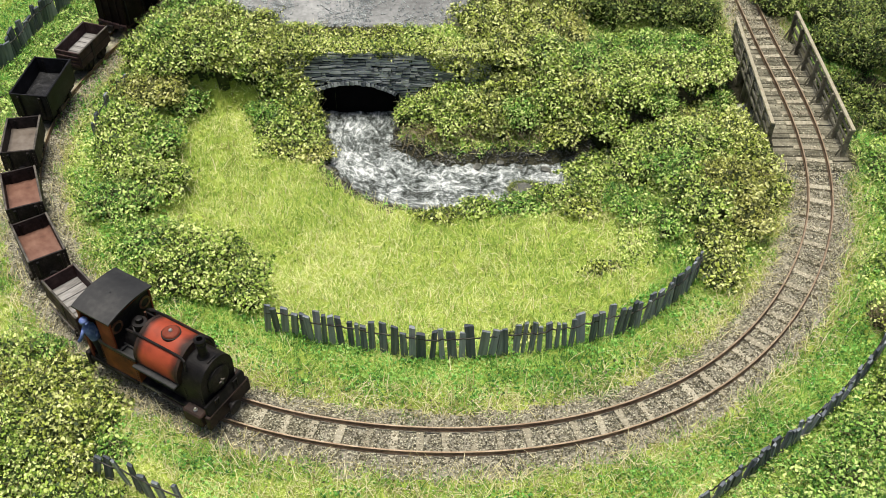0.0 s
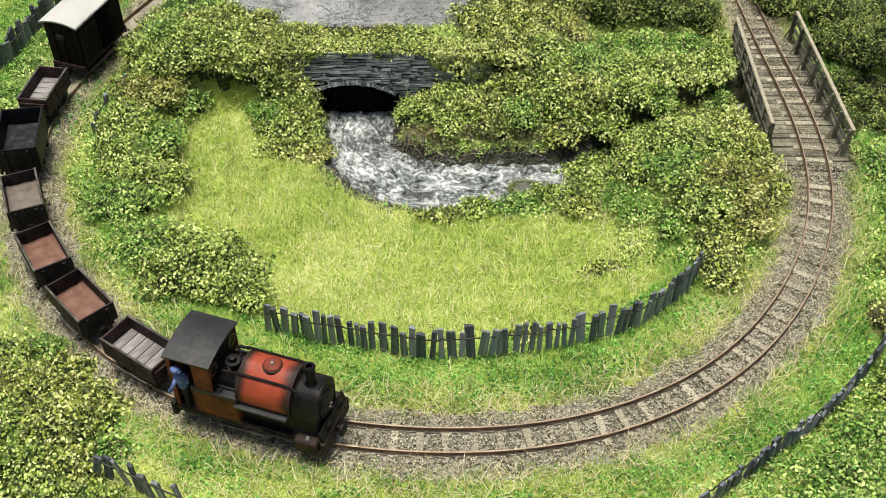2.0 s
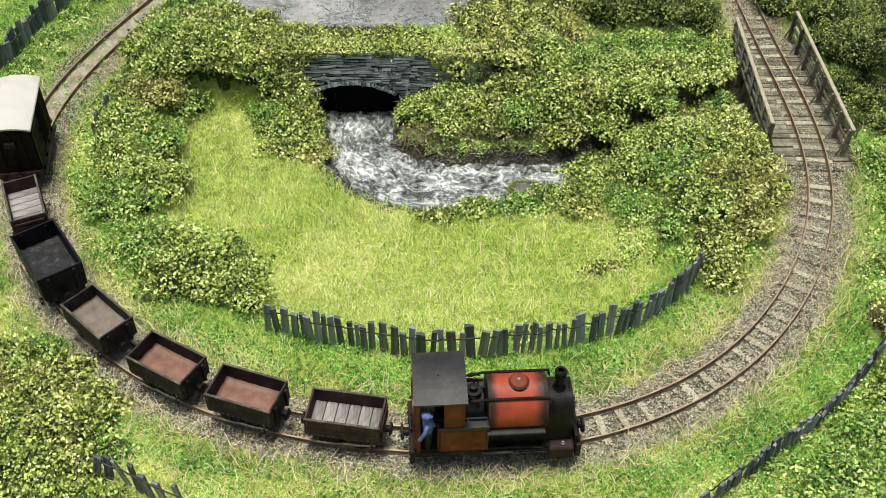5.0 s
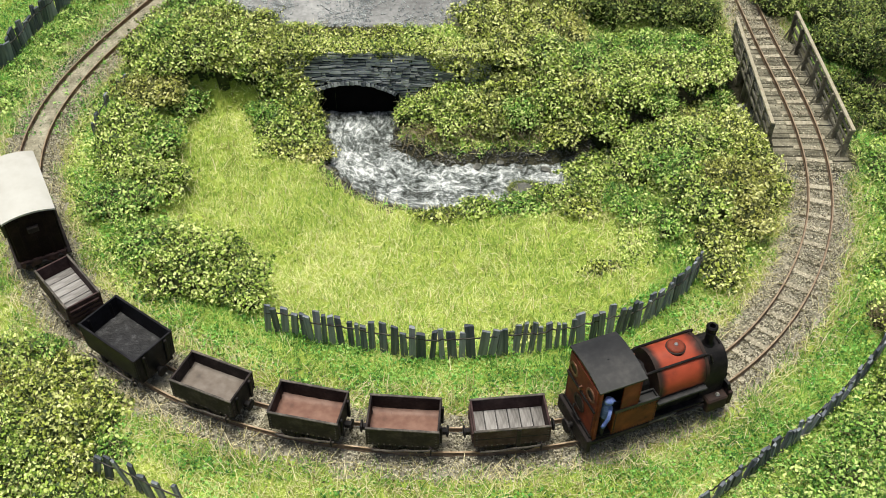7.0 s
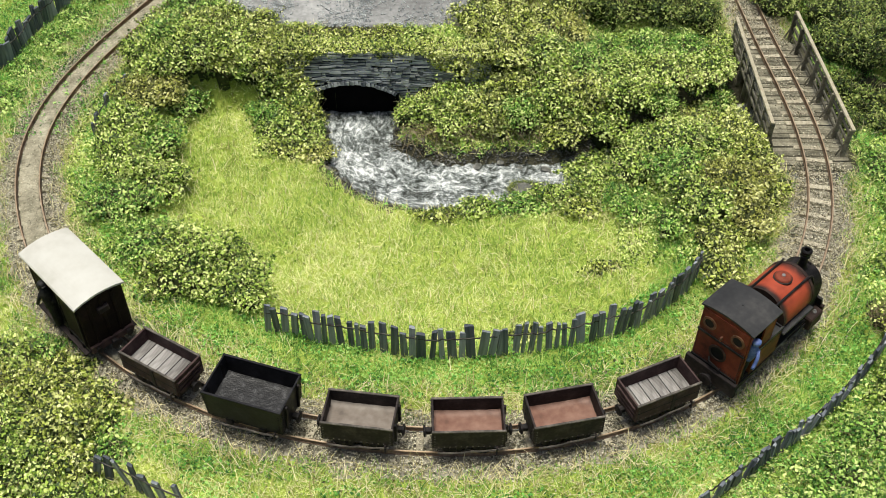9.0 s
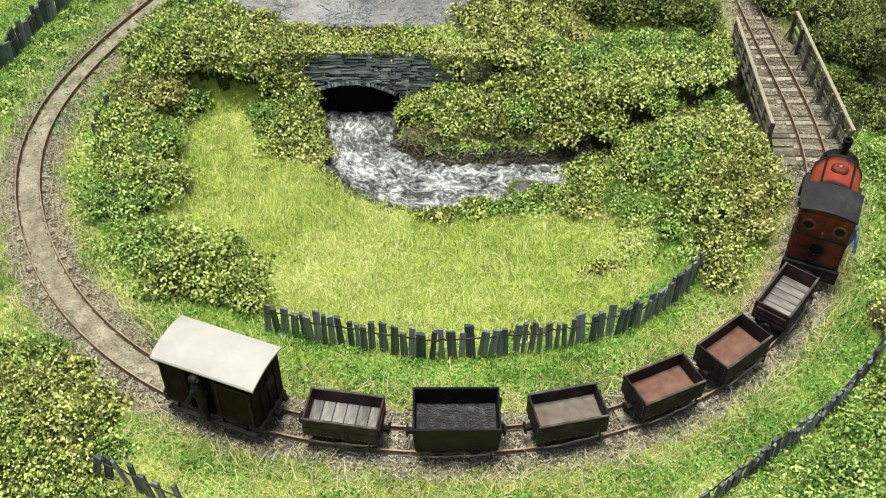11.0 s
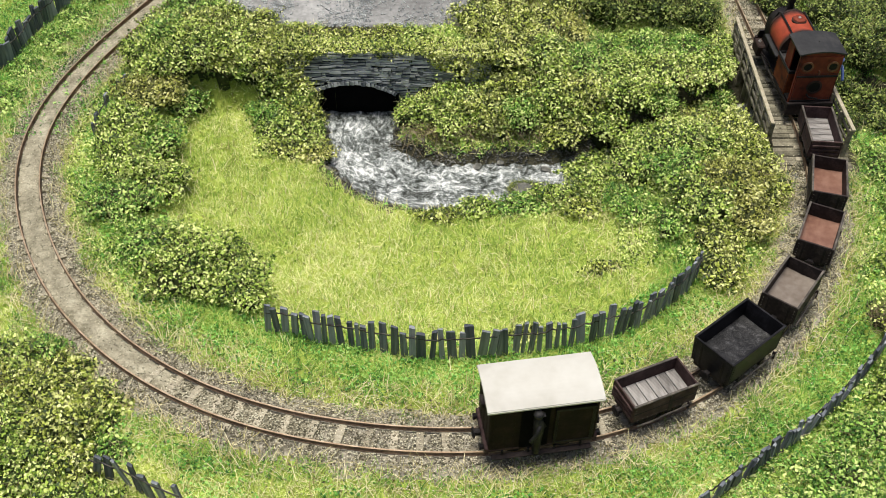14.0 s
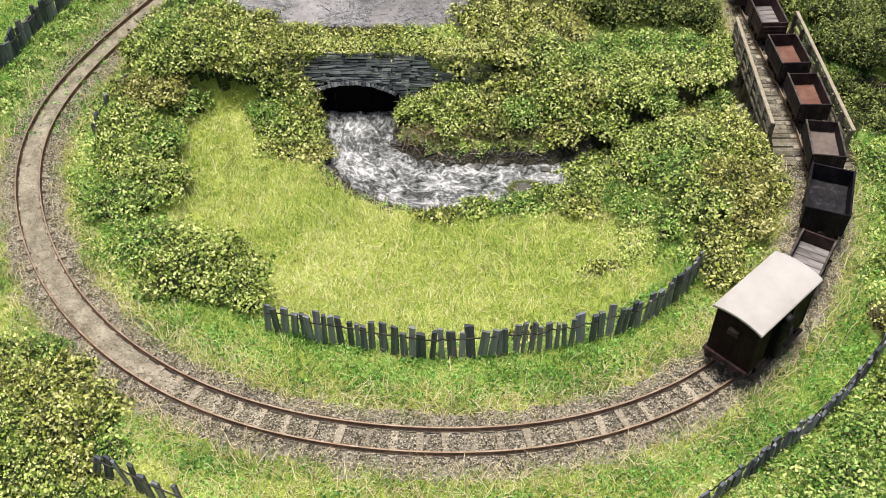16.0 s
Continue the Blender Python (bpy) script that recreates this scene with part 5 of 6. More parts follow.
def bush(x, y, rx, ry, hz, leaf="leaf_a", lift=0.0, density=2.3, leaf_size=1.32, label="dense leafy green bush with small leaves", name="bush", group="bushes of the landscape", twiggy=2.2, core_size=0.84):
    BUSH_COUNT[0] += 1
    rs = np.random.RandomState(100 + BUSH_COUNT[0])
    z0 = float(height(x, y)[0]) + lift
    root = thing(name, label, "bush" if name == "bush" else "tree", group, (x, y, z0))
    # lobes that make an uneven outline
    k = 14
    ang = rs.uniform(0, 2 * math.pi, k)
    rad = np.sqrt(rs.uniform(0.0, 0.95, k))
    lobes = np.stack([rad * np.cos(ang) * rx, rad * np.sin(ang) * ry, hz * (0.25 + 0.5 * rs.uniform(0, 1, k) * (1 - 0.6 * rad))], 1)
    lr = np.stack([rx * rs.uniform(0.26, 0.52, k), ry * rs.uniform(0.26, 0.52, k), hz * rs.uniform(0.26, 0.5, k)], 1)
    lobes[0], lr[0] = (0, 0, hz * 0.35), (rx * 0.75, ry * 0.75, hz * 0.6)
    # rounded core of matted fibre, its colour darkened as shade between leaves
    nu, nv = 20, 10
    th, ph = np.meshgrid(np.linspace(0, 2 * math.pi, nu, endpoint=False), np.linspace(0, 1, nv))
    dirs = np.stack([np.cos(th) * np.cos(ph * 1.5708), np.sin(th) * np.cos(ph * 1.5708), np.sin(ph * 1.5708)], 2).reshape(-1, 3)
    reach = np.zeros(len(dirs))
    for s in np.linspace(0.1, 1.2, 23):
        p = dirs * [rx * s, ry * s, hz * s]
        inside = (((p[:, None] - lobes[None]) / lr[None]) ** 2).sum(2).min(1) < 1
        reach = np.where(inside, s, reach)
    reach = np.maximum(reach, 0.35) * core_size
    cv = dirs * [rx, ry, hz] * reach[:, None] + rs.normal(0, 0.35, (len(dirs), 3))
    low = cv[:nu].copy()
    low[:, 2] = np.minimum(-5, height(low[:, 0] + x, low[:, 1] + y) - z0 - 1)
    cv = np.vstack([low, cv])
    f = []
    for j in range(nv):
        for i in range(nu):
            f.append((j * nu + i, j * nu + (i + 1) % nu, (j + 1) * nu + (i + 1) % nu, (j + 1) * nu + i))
    core = new("foliage_core", fast_mesh("foliage_core", cv, np.array(f), "shaded_mat_core", False))
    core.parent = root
    # leaves over all lobes
    area = sum(2 * math.pi * ((a * b) ** 1.6 + (a * c) ** 1.6 + (b * c) ** 1.6) ** (1 / 1.6) / 3 ** (1 / 1.6) for a, b, c in lr)
    n = int(area * density * 0.9)
    which = rs.choice(k, n, p=(lr.prod(1) ** 0.66) / (lr.prod(1) ** 0.66).sum())
    d = rs.normal(size=(n, 3))
    d[:, 2] = np.abs(d[:, 2]) * 1.1 - 0.25
    d /= np.linalg.norm(d, axis=1)[:, None]
    pos = lobes[which] + d * lr[which] * rs.uniform(0.62, 1.20, (n, 1)) + rs.normal(0, 0.8, (n, 3))
    m = (((pos[:, None] - lobes[None]) / (lr[None] * 0.66)) ** 2).sum(2).min(1) > 1
    gz = height(pos[:, 0] + x, pos[:, 1] + y) - z0
    m &= pos[:, 2] > gz + 0.3
    pos, d = pos[m], d[m]
    nor = d * 0.7 + np.array([0, -0.15, 0.75]) + rs.normal(0, 0.75, d.shape)
    # sprigs that stand out of the outline
    w = int(10 + rx * ry / 7)
    base = rs.randint(0, len(pos), w)
    sd = d[base] + np.array([0, 0, 0.7]) + rs.normal(0, 0.35, (w, 3))
    sd /= np.linalg.norm(sd, axis=1)[:, None]
    sl = rs.uniform(1.5, 3.8, w) * min(1.0, hz / 8)
    tips = pos[base] + sd * sl[:, None]
    along_ = rs.uniform(0.25, 1.05, (w, 7, 1))
    sp = (pos[base][:, None] + sd[:, None] * sl[:, None, None] * along_ + rs.normal(0, 0.35, (w, 7, 3))).reshape(-1, 3)
    sprig_base = pos[base]
    pos = np.vstack([pos, sp])
    nor = np.vstack([nor, rs.normal(0, 0.7, sp.shape) + [0, -0.1, 0.8]])
    crown = new("crown", leaf_mesh("crown", pos, nor, leaf_size * rs.uniform(0.5, 1.4, len(pos)), leaf, rs))
    crown.parent = root
    # dry stems showing between the leaves
    q = int(60 * twiggy * rx * ry / 150) + 12
    pick = rs.randint(0, len(d), q)
    ends = pos[pick] * rs.uniform(0.9, 1.15, (q, 1))
    starts = pos[pick] * rs.uniform(0.3, 0.75, (q, 1)) + rs.normal(0, 1.5, (q, 3))
    starts[:, 2] = np.maximum(starts[:, 2] * 0.7, gz.min())
    starts, ends = np.vstack([starts, sprig_base]), np.vstack([ends, tips])
    tw = new("stem_tangle", twig_mesh("stem_tangle", starts, ends, 0.13, rs))
    tw.parent = root
    # pale grass stalks growing through the leaves
    q = int(len(d) * 0.13)
    pick = rs.randint(0, len(d), q)
    way = d[pick] * 0.7 + np.array([0, 0, 0.5]) + rs.normal(0, 0.6, (q, 3))
    way /= np.linalg.norm(way, axis=1)[:, None]
    starts = pos[pick] - way * 0.8
    st = new("grass_tuft", twig_mesh("grass_tuft", starts, starts + way * (rs.uniform(1.6, 4.6, q) * min(1.0, hz / 7 + 0.3))[:, None], 0.085, rs, "stalk"))
    st.parent = root
    return root


def plant_bushes():
    a, b, c = "leaf_a", "leaf_b", "leaf_c"
    # inner side of the left bend
    for x, y, rx, ry, h, m in ((-88, 255, 23, 13.5, 15, a), (-106, 264, 11, 12, 11, c), (-72, 246, 13, 9, 10, a),
                               (-123, 288, 13, 11, 9, c), (-112, 300, 13, 11, 8, a), (-127, 309, 12, 11, 10, a), (-118, 322, 11, 11, 8, c),
                               (-128, 332, 10, 11, 10, a), (-124, 350, 12, 12, 11, "leaf_e"), (-116, 366, 13, 11, 12, a), (-128, 372, 11, 11, 12, a),
                               (-122, 390, 14, 13, 13, a), (-105, 384, 13, 12, 10, b), (-112, 406, 14, 13, 12, c), (-92, 378, 12, 10, 9, a), (-80, 374, 11, 9, 8, b),
                               (-73, 364, 9, 7, 10, a), (-99, 366, 8, 5, 6, b), (-104, 369, 10, 9, 9, a), (-108, 425, 13, 12, 11, a),
                               (-108, 376, 10, 9, 10, a), (-96, 373, 9, 7, 7, b), (-84, 372, 9, 7, 7, a), (-62, 365, 7, 5, 12, b), (-118, 380, 9, 8, 10, c), (-99, 393, 11, 9, 8, a), (-84, 388, 10, 9, 7, b), (-112, 353, 9, 8, 7, c), (-135, 384, 7, 9, 9, a), (-128, 402, 8, 10, 11, a), (-74, 352, 11, 9, 10, c), (-64, 358, 9, 7, 13, a), (-66, 362, 8, 5, 19, b), (-73, 364, 8, 6, 17, a), (-100, 373, 9, 6, 9, a), (-92, 370, 9, 5, 8, b), (-85, 368, 8, 5, 7, a), (-78, 366, 8, 5, 8, b), (-102, 366, 9, 5, 6, a), (-92, 366, 9, 4.5, 5, c), (-83, 365, 8, 4.5, 5, a), (-66, 345, 11, 9, 9, a), (-60, 350, 8, 8, 11, b), (-57, 342, 8, 9, 8, a), (-62, 334, 10, 8, 4.5, b), (-54, 332, 7, 7, 4, "leaf_e")):
        bush(x, y, rx, ry, h, m)
    # hedge over the wall
    for x, y, rx, ry, h, m in ((-66, 371, 9, 6, 5.5, b), (-52, 373, 10, 6.5, 3.6, b), (-37, 374, 10, 6.5, 3.2, b), (-22, 373, 10, 6.5, 3.4, b), (-8, 373, 10, 7, 5, b), (6, 369, 9, 8, 8, b), (3, 360, 9, 6, 14, a), (-67, 361, 7, 5, 11, b), (-14, 376, 8, 6, 6, a), (-30, 371, 6, 4, 3.4, a), (-48, 371, 6, 4, 4.4, a), (-44, 382, 12, 6, 2.5, b), (-24, 383, 12, 6, 2.5, b), (-62, 383, 11, 6, 3, b)):
        bush(x, y, rx, ry, h, m, label="low olive green growth along the wall top")
    # overhanging the far bank of the stream
    for x, y, rx, ry, h, m in ((-10, 354, 10, 8, 14, a), (3, 350, 11, 9, 14, a), (17, 350, 11, 9, 15, b), (31, 351, 11, 9, 15, c), (46, 354, 11, 9, 15, a), (59, 359, 11, 9, 14, b), (-4, 345, 6, 4, 7, "leaf_e"), (24, 344, 7, 4, 8, b), (40, 346, 6, 4, 7, a), (10, 357, 12, 9, 15, a), (28, 360, 12, 9, 15, b), (45, 363, 12, 9, 14, a)):
        bush(x, y, rx, ry, h, m, lift=-2.0, label="thick bush overhanging the stream bank", twiggy=5.0)
    for x, y, rx, ry, h, m in ((52, 343, 9, 7, 9, b), (66, 347, 9, 7, 11, a), (75, 357, 10, 9, 12, a), (87, 360, 10, 9, 12, c), (99, 363, 10, 9, 11, a), (112, 366, 9, 9, 10, b), (124, 373, 6, 9, 9, a), (125, 398, 6, 9, 9, a), (124, 346, 6, 8, 9, a)):
        bush(x, y, rx, ry, h, m, lift=-1.0)
    # rough ground behind
    for x, y, rx, ry, h, m in ((24, 371, 13, 11, 9, b), (42, 374, 13, 11, 10, a), (60, 378, 13, 11, 9, c), (78, 372, 13, 12, 8, a), (94, 370, 12, 12, 7, a), (18, 392, 14, 11, 11, b),
                               (36, 394, 13, 11, 11, b), (54, 397, 13, 11, 9, "leaf_e"), (72, 393, 13, 11, 6, c), (92, 390, 12, 11, 5, c), (110, 376, 10, 11, 5, a), (30, 414, 14, 12, 12, b), (52, 418, 13, 12, 12, b), (108, 394, 10, 9, 5, c)):
        bush(x, y, rx, ry, h, m)
    for x, y, rx, ry, h in ((78, 420, 15, 12, 20), (100, 420, 14, 12, 20), (119, 418, 11, 11, 17), (72, 440, 15, 12, 18)):
        bush(x, y, rx, ry, h, "leaf_d", label="dark green bushy tree with fine foliage", name="tree", group="dark trees by the bridge", density=1.9)
    # knoll inside the right bend
    for x, y, rx, ry, h, m in ((80, 312, 11, 11, 9, a), (92, 326, 12, 11, 11, a), (106, 336, 12, 11, 11, a), (118, 330, 10, 11, 11, b), (120, 313, 10, 11, 11, b), (106, 317, 12, 11, 10, a), (93, 305, 12, 10, 9, c),
                               (110, 298, 12, 11, 11, "leaf_e"), (124, 297, 8, 10, 8, b), (98, 288, 12, 10, 9, a), (113, 281, 10, 10, 8, "leaf_e"), (101, 271, 9, 8, 6, b), (118, 349, 10, 10, 9, a), (103, 355, 11, 10, 8, a), (88, 348, 11, 10, 10, a), (80, 339, 9, 8, 14, a), (93, 344, 10, 9, 15, a), (108, 351, 10, 9, 14, b), (121, 360, 7, 9, 9, a), (122, 386, 7, 10, 8, a), (125, 330, 6, 9, 8, b), (120, 372, 8, 9, 7, c), (86, 281, 8, 7, 5, c), (99, 257, 9, 8, 7, b)):
        bush(x, y, rx, ry, h, m)
    # low growth on the near bank of the stream
    for x, y, rx, ry, h, m in ((14, 298, 9, 5, 4, a), (30, 300, 10, 6, 4.5, c), (46, 304, 10, 6, 5, a), (61, 311, 9, 8, 7, a), (57, 329, 8, 5, 5, a), (66, 334, 8, 6, 6, a), (70, 300, 9, 7, 5, c), (-2, 294, 8, 4, 2.5, b), (55, 296, 8, 5, 3, b), (76, 290, 8, 6, 3.5, c), (30, 229, 9, 3.5, 2.2, b), (60, 262, 9, 4, 1.6, b)):
        bush(x, y, rx, ry, h, m, label="low tufted growth on the stream bank", density=3.0, core_size=0.6)
    # outer right side
    for x, y, rx, ry, h, m in ((177, 314, 12, 12, 7, c), (184, 295, 13, 12, 8, c), (174, 283, 9, 11, 6, c), (171, 262, 10, 11, 5, a), (168, 243, 10, 10, 6, a), (184, 262, 12, 14, 9, a), (160, 224, 9, 9, 7, b), (172, 226, 10, 10, 8, b)):
        bush(x, y, rx, ry, h, m, label="fresh green bush on the outer bank")
    for x, y, rx, ry, h in ((184, 344, 12, 9, 12), (173, 364, 7, 8, 14), (188, 372, 10, 8, 16), (172, 346, 7, 8, 9), (206, 366, 11, 10, 15), (176, 398, 9, 11, 16), (192, 392, 13, 12, 22), (181, 418, 12, 12, 20), (203, 412, 14, 12, 22), (214, 385, 13, 12, 20), (176, 378, 8, 9, 13), (206, 340, 14, 10, 12), (225, 350, 14, 14, 16), (160, 436, 12, 12, 16)):
        bush(x, y, rx, ry, h, "leaf_d", label="dark green bushy tree beyond the bridge", name="tree", group="dark trees by the bridge", density=1.7)
    # lower left corner
    for x, y, rx, ry, h, m in ((-128, 197, 13, 11, 11, b), (-141, 209, 11, 10, 9, a), (-136, 182, 13, 12, 12, a), (-120, 183, 12, 11, 11, b), (-127, 167, 13, 10, 11, a), (-113, 171, 8, 8, 8, b), (-112, 158, 10, 9, 9, a), (-146, 194, 10, 12, 11, "leaf_e"), (-103, 178, 7, 6, 3.5, c), (-109, 197, 8, 6, 4, b), (-100, 160, 7, 6, 5, a), (-122, 209, 9, 6, 4.5, b), (-107, 187, 8, 7, 4, a), (-133, 216, 9, 6, 4, c)):
        bush(x, y, rx, ry, h, m, label="bright green leafy bush beside the track")
    # lower right corner beyond the fence
    for x, y, rx, ry, h, m in ((122, 171, 13, 9, 5, c), (136, 187, 11, 10, 6, c), (147, 204, 9, 10, 7, a), (108, 158, 12, 8, 4.5, c), (140, 168, 12, 12, 5, c), (127, 155, 14, 10, 4, c), (92, 148, 11, 7, 4, c)):
        bush(x, y, rx, ry, h, m, label="low bright green leafy growth below the fence", density=2.6, core_size=0.55)

    # low leafy patches outside the left bend
    for x, y, rx, ry, h, m in ((-178, 400, 8, 9, 3.5, c), (-172, 420, 8, 9, 3.5, c), (-186, 378, 8, 10, 3, c), (-190, 355, 9, 9, 3, c), (-168, 440, 8, 9, 4, c)):
        bush(x, y, rx, ry, h, m, label="low dark green weeds beside the slate fence", core_size=0.5)
    bush(150, 233, 7, 8, 9, b, label="dry twiggy shrub beside the fence", density=0.35, twiggy=7, core_size=0.3)


M["moss_blade"] = mat("mossy_blade", [(0.03, 0.05, 0.012), (0.11, 0.15, 0.03), (0.26, 0.29, 0.08)], 60, 0.8, bump=0, island=0.5)
M["stalk"] = mat("pale_stalk", [(0.20, 0.24, 0.05), (0.42, 0.46, 0.12), (0.62, 0.62, 0.24), (0.80, 0.76, 0.45)], 60, 0.8, bump=0, island=0.6, translucent=0.2)
M["leaf_d"] = mat("dark_tree_leaf", [(0.022, 0.042, 0.01), (0.085, 0.15, 0.024), (0.21, 0.30, 0.05), (0.42, 0.49, 0.14)], 45, 0.6, bump=0, island=0.6, translucent=0.2, fine=3)
plant_bushes()


def open_ground(n, rs):
    """Random places on the land that is neither water, road, track nor bridge."""
    x, y = rs.uniform(-240, 240, n), rs.uniform(138, 455, n)
    # only what lies in the fan that the layout's front opens to
    m = np.abs(x) < 124 + (y - 140) * 0.45
    x, y = x[m], y[m]
    ts, g = track_side(x, y), stream_gap(x, y)
    ok = (g > 4.0 + 3.0 * ((y < 332) & (x < 10)) + 1.5 * wavy(x, y, 9, 58)) & ~((y > 391) & (x > -100) & (x < 12) & (ts > 0)) & ~((x > 127) & (x < 167) & (np.abs(y - 360) < 46))
    ok &= ~((np.abs(y - WALL_Y - 3) < 6) & (x > -72) & (x < 12))
    return x[ok], y[ok], ts[ok], g[ok]


def plant_grass():
    rs = np.random.RandomState(5)
    x, y, ts, g = open_ground(820000, rs)
    edge = 12.5 + 3.0 * wavy(x, y, 22, 41) + rs.normal(0, 1.8, len(x))
    grow = np.abs(ts) > edge
    x, y, ts = x[grow], y[grow], ts[grow]
    lime = ((ts > 40 + 4 * wavy(x, y, 30, 42)) & (y < 356 + 14 * (x < -58)) & (x < 78)) | ((ts < -19 + 5 * wavy(x, y, 40, 43)) & (wavy(x, y, 55, 44) > np.where((x < 60) & (y < 250), -0.9, 0.7))) | ((ts > 12) & (ts < 22) & (wavy(x, y, 45, 46) > 0.1))
    z = height(x, y)
    for name, label, sel, material, lo, hi, share in (("meadow_grass", "short bright lime green meadow grass", lime, "grass_lime", 1.6, 4.0, 0.62), ("verge_grass", "rough mixed green grass along the track", ~lime, "grass_green", 1.8, 4.4, 0.62)):
        s = np.where(sel & (rs.uniform(0, 1, len(x)) < share))[0]
        lean = np.abs(rs.normal(0.98, 0.38, len(s)))
        ob = new(name, blade_mesh(name, x[s], y[s], z[s], rs.uniform(lo, hi, len(s)), np.minimum(lean, 1.45), material, rs))
        tagged(ob, label, "grass", kind="stuff")
    # dry straw along the ballast and long pale fibres in the meadow
    x, y, ts, g = open_ground(120000, rs)
    near = np.exp(-((np.abs(ts) - 13.5) / 4.5) ** 2) * 2.3 + np.exp(-((g - 4) / 4.0) ** 2) * 0.7 + np.where((ts > 42) & (x < 75), 0.30, 0.07) + np.where((ts < -11) & (y < 232) & (x < 110), 0.55, 0) + np.where((ts > 10) & (ts < 24) & (y < 260), 0.45, 0)
    s = rs.uniform(0, 1, len(x)) < near * 0.6
    s &= np.abs(ts) > 7.6
    x, y = x[s], y[s]
    ob = new("dry_grass", blade_mesh("dry_grass", x, y, height(x, y), rs.uniform(2.5, 7.5, len(x)), np.minimum(np.abs(rs.normal(1.0, 0.35, len(x))), 1.5), "straw", rs, 0.2))
    tagged(ob, "pale dry straw-like grass fibres", "grass", kind="stuff")
    # small leafy weeds in the verges
    x, y, ts, g = open_ground(270000, rs)
    weed = ((np.abs(ts) > 17) & (ts < 42) & (wavy(x, y, 34, 51) > np.where(ts > 0, -0.5, np.where(x > 40, -0.6, 0.1)))) | (g < 8) | ((x < -150) & (y > 330))
    s = weed & (rs.uniform(0, 1, len(x)) < 0.8)
    x, y = x[s], y[s]
    pos = np.stack([x, y, height(x, y) + rs.uniform(0.2, 3.2, len(x)) * np.clip(0.5 + 0.5 * wavy(x, y, 11, 52), 0.1, 1)], 1)
    nor = rs.normal(0, 0.6, pos.shape) + [0, -0.1, 1]
    ob = new("weeds", leaf_mesh("weeds", pos, nor, rs.uniform(0.7, 1.5, len(x)), "leaf_w", rs))
    tagged(ob, "small leafy green weeds in the grass verge", "weeds", kind="stuff")

    # leafy undergrowth that joins the bushes on banks and knolls
    x, y, ts, g = open_ground(420000, rs)
    zone = (ts > 15) & (((y > 336) & (x > -14)) | ((x > 66) & (y > 262)) | ((y > 352 + 14 * (x > -112)) & (x < -50)) | ((x < -108) & (y > 275)) | ((x < -52) & (x > -80) & (y > 328)))
    zone |= (ts > 15) & (y > 240) & (y < 270) & (x < -62)
    zone |= (ts < -17) & ((x > 150) & (y < 340)) | ((ts < -30) & (x > 80) & (y < 215)) | ((ts < -21) & (x < -106 + 7 * wavy(x, y, 30, 57)) & (y < 215))
    s = zone & (rs.uniform(0, 1, len(x)) < 0.75) & (g > 4)
    x, y = x[s], y[s]
    pos = np.stack([x, y, height(x, y) + rs.uniform(0.2, 3.4, len(x)) * np.clip(0.6 + 0.5 * wavy(x, y, 14, 53), 0.1, 1.2)], 1)
    nor = rs.normal(0, 0.6, pos.shape) + [0, -0.15, 0.9]
    ob = new("undergrowth", leaf_mesh("undergrowth", pos, nor, rs.uniform(0.8, 1.7, len(x)), "leaf_a", rs))
    tagged(ob, "matted leafy undergrowth between the bushes", "undergrowth", kind="stuff")

    # moss and trailing leaves over the wall top
    n = 2200
    x, y = rs.uniform(-73, 20, n), 363.0 + rs.uniform(0, 1, n) ** 1.5 * 10
    drop = np.where(y < 364.8, -rs.uniform(0, 1, n) * np.where((x > -17) | (x < -60), 7.0, 2.6) * np.clip(0.5 + wavy(x, y, 18, 54), 0, 1), 0)
    pos = np.stack([x, y + 2.0, 17.0 + rs.uniform(0, 1.3, n) + drop], 1)
    ob = new("wall_moss", leaf_mesh("wall_moss", pos, rs.normal(0, 0.6, pos.shape) + [0, -0.3, 0.9], rs.uniform(0.7, 1.6, n), "leaf_b", rs))
    tagged(ob, "moss and small leaves on the culvert wall top", "moss", kind="stuff")
    # trailing growth down the face, thick at both ends
    n = 5600
    x = rs.uniform(-73, 20, n)
    reach = 0.7 + 1.4 * wavy(x, x * 0, 11, 61) + 1.2 * wavy(x, x * 0, 5, 62) + 11 * step(-15, 8, x) + 13 * step(53, 64, -x)
    fall = rs.uniform(0, 1, n) ** 1.3 * np.maximum(reach, 0.3)
    pos = np.stack([x, 365.6 - 0.1 * fall - rs.uniform(0, 1.2, n), 17.4 - fall], 1)
    keep = rs.uniform(0, 1, n) < np.clip(0.12 + reach / 9, 0, 1)
    pos = pos[keep]
    ob = new("trailing_growth", leaf_mesh("trailing_growth", pos, rs.normal(0, 0.6, pos.shape) + [0, -0.5, 0.8], rs.uniform(0.6, 1.4, len(pos)), "leaf_b", rs))
    tagged(ob, "olive green creeper trailing down the stone wall", "creeper", kind="stuff")
    # bare roots and stems under the overhanging bank
    n = 360
    x = rs.uniform(-16, 52, n)
    top = np.stack([x, 342.5 + 0.07 * x + rs.normal(0, 2.2, n), rs.uniform(-10, -3, n)], 1)
    end = top + np.stack([rs.normal(0, 5.0, n), -rs.uniform(-1, 7, n), -rs.uniform(-1, 9, n)], 1)
    end[:, 2] = np.maximum(end[:, 2], height(end[:, 0], end[:, 1]) + 0.1)
    ob = new("bare_roots", twig_mesh("bare_roots", top, end, 0.14, rs))
    tagged(ob, "tangle of bare tan roots hanging over the stream bank", "roots", kind="stuff")
    # grassy tuft in the stream
    n = 620
    a, q = rs.uniform(0, 6.28, n), rs.normal(5.0, 1.4, n)
    x, y = 33 + np.cos(a) * q, 316.5 + np.sin(a) * q * 0.7
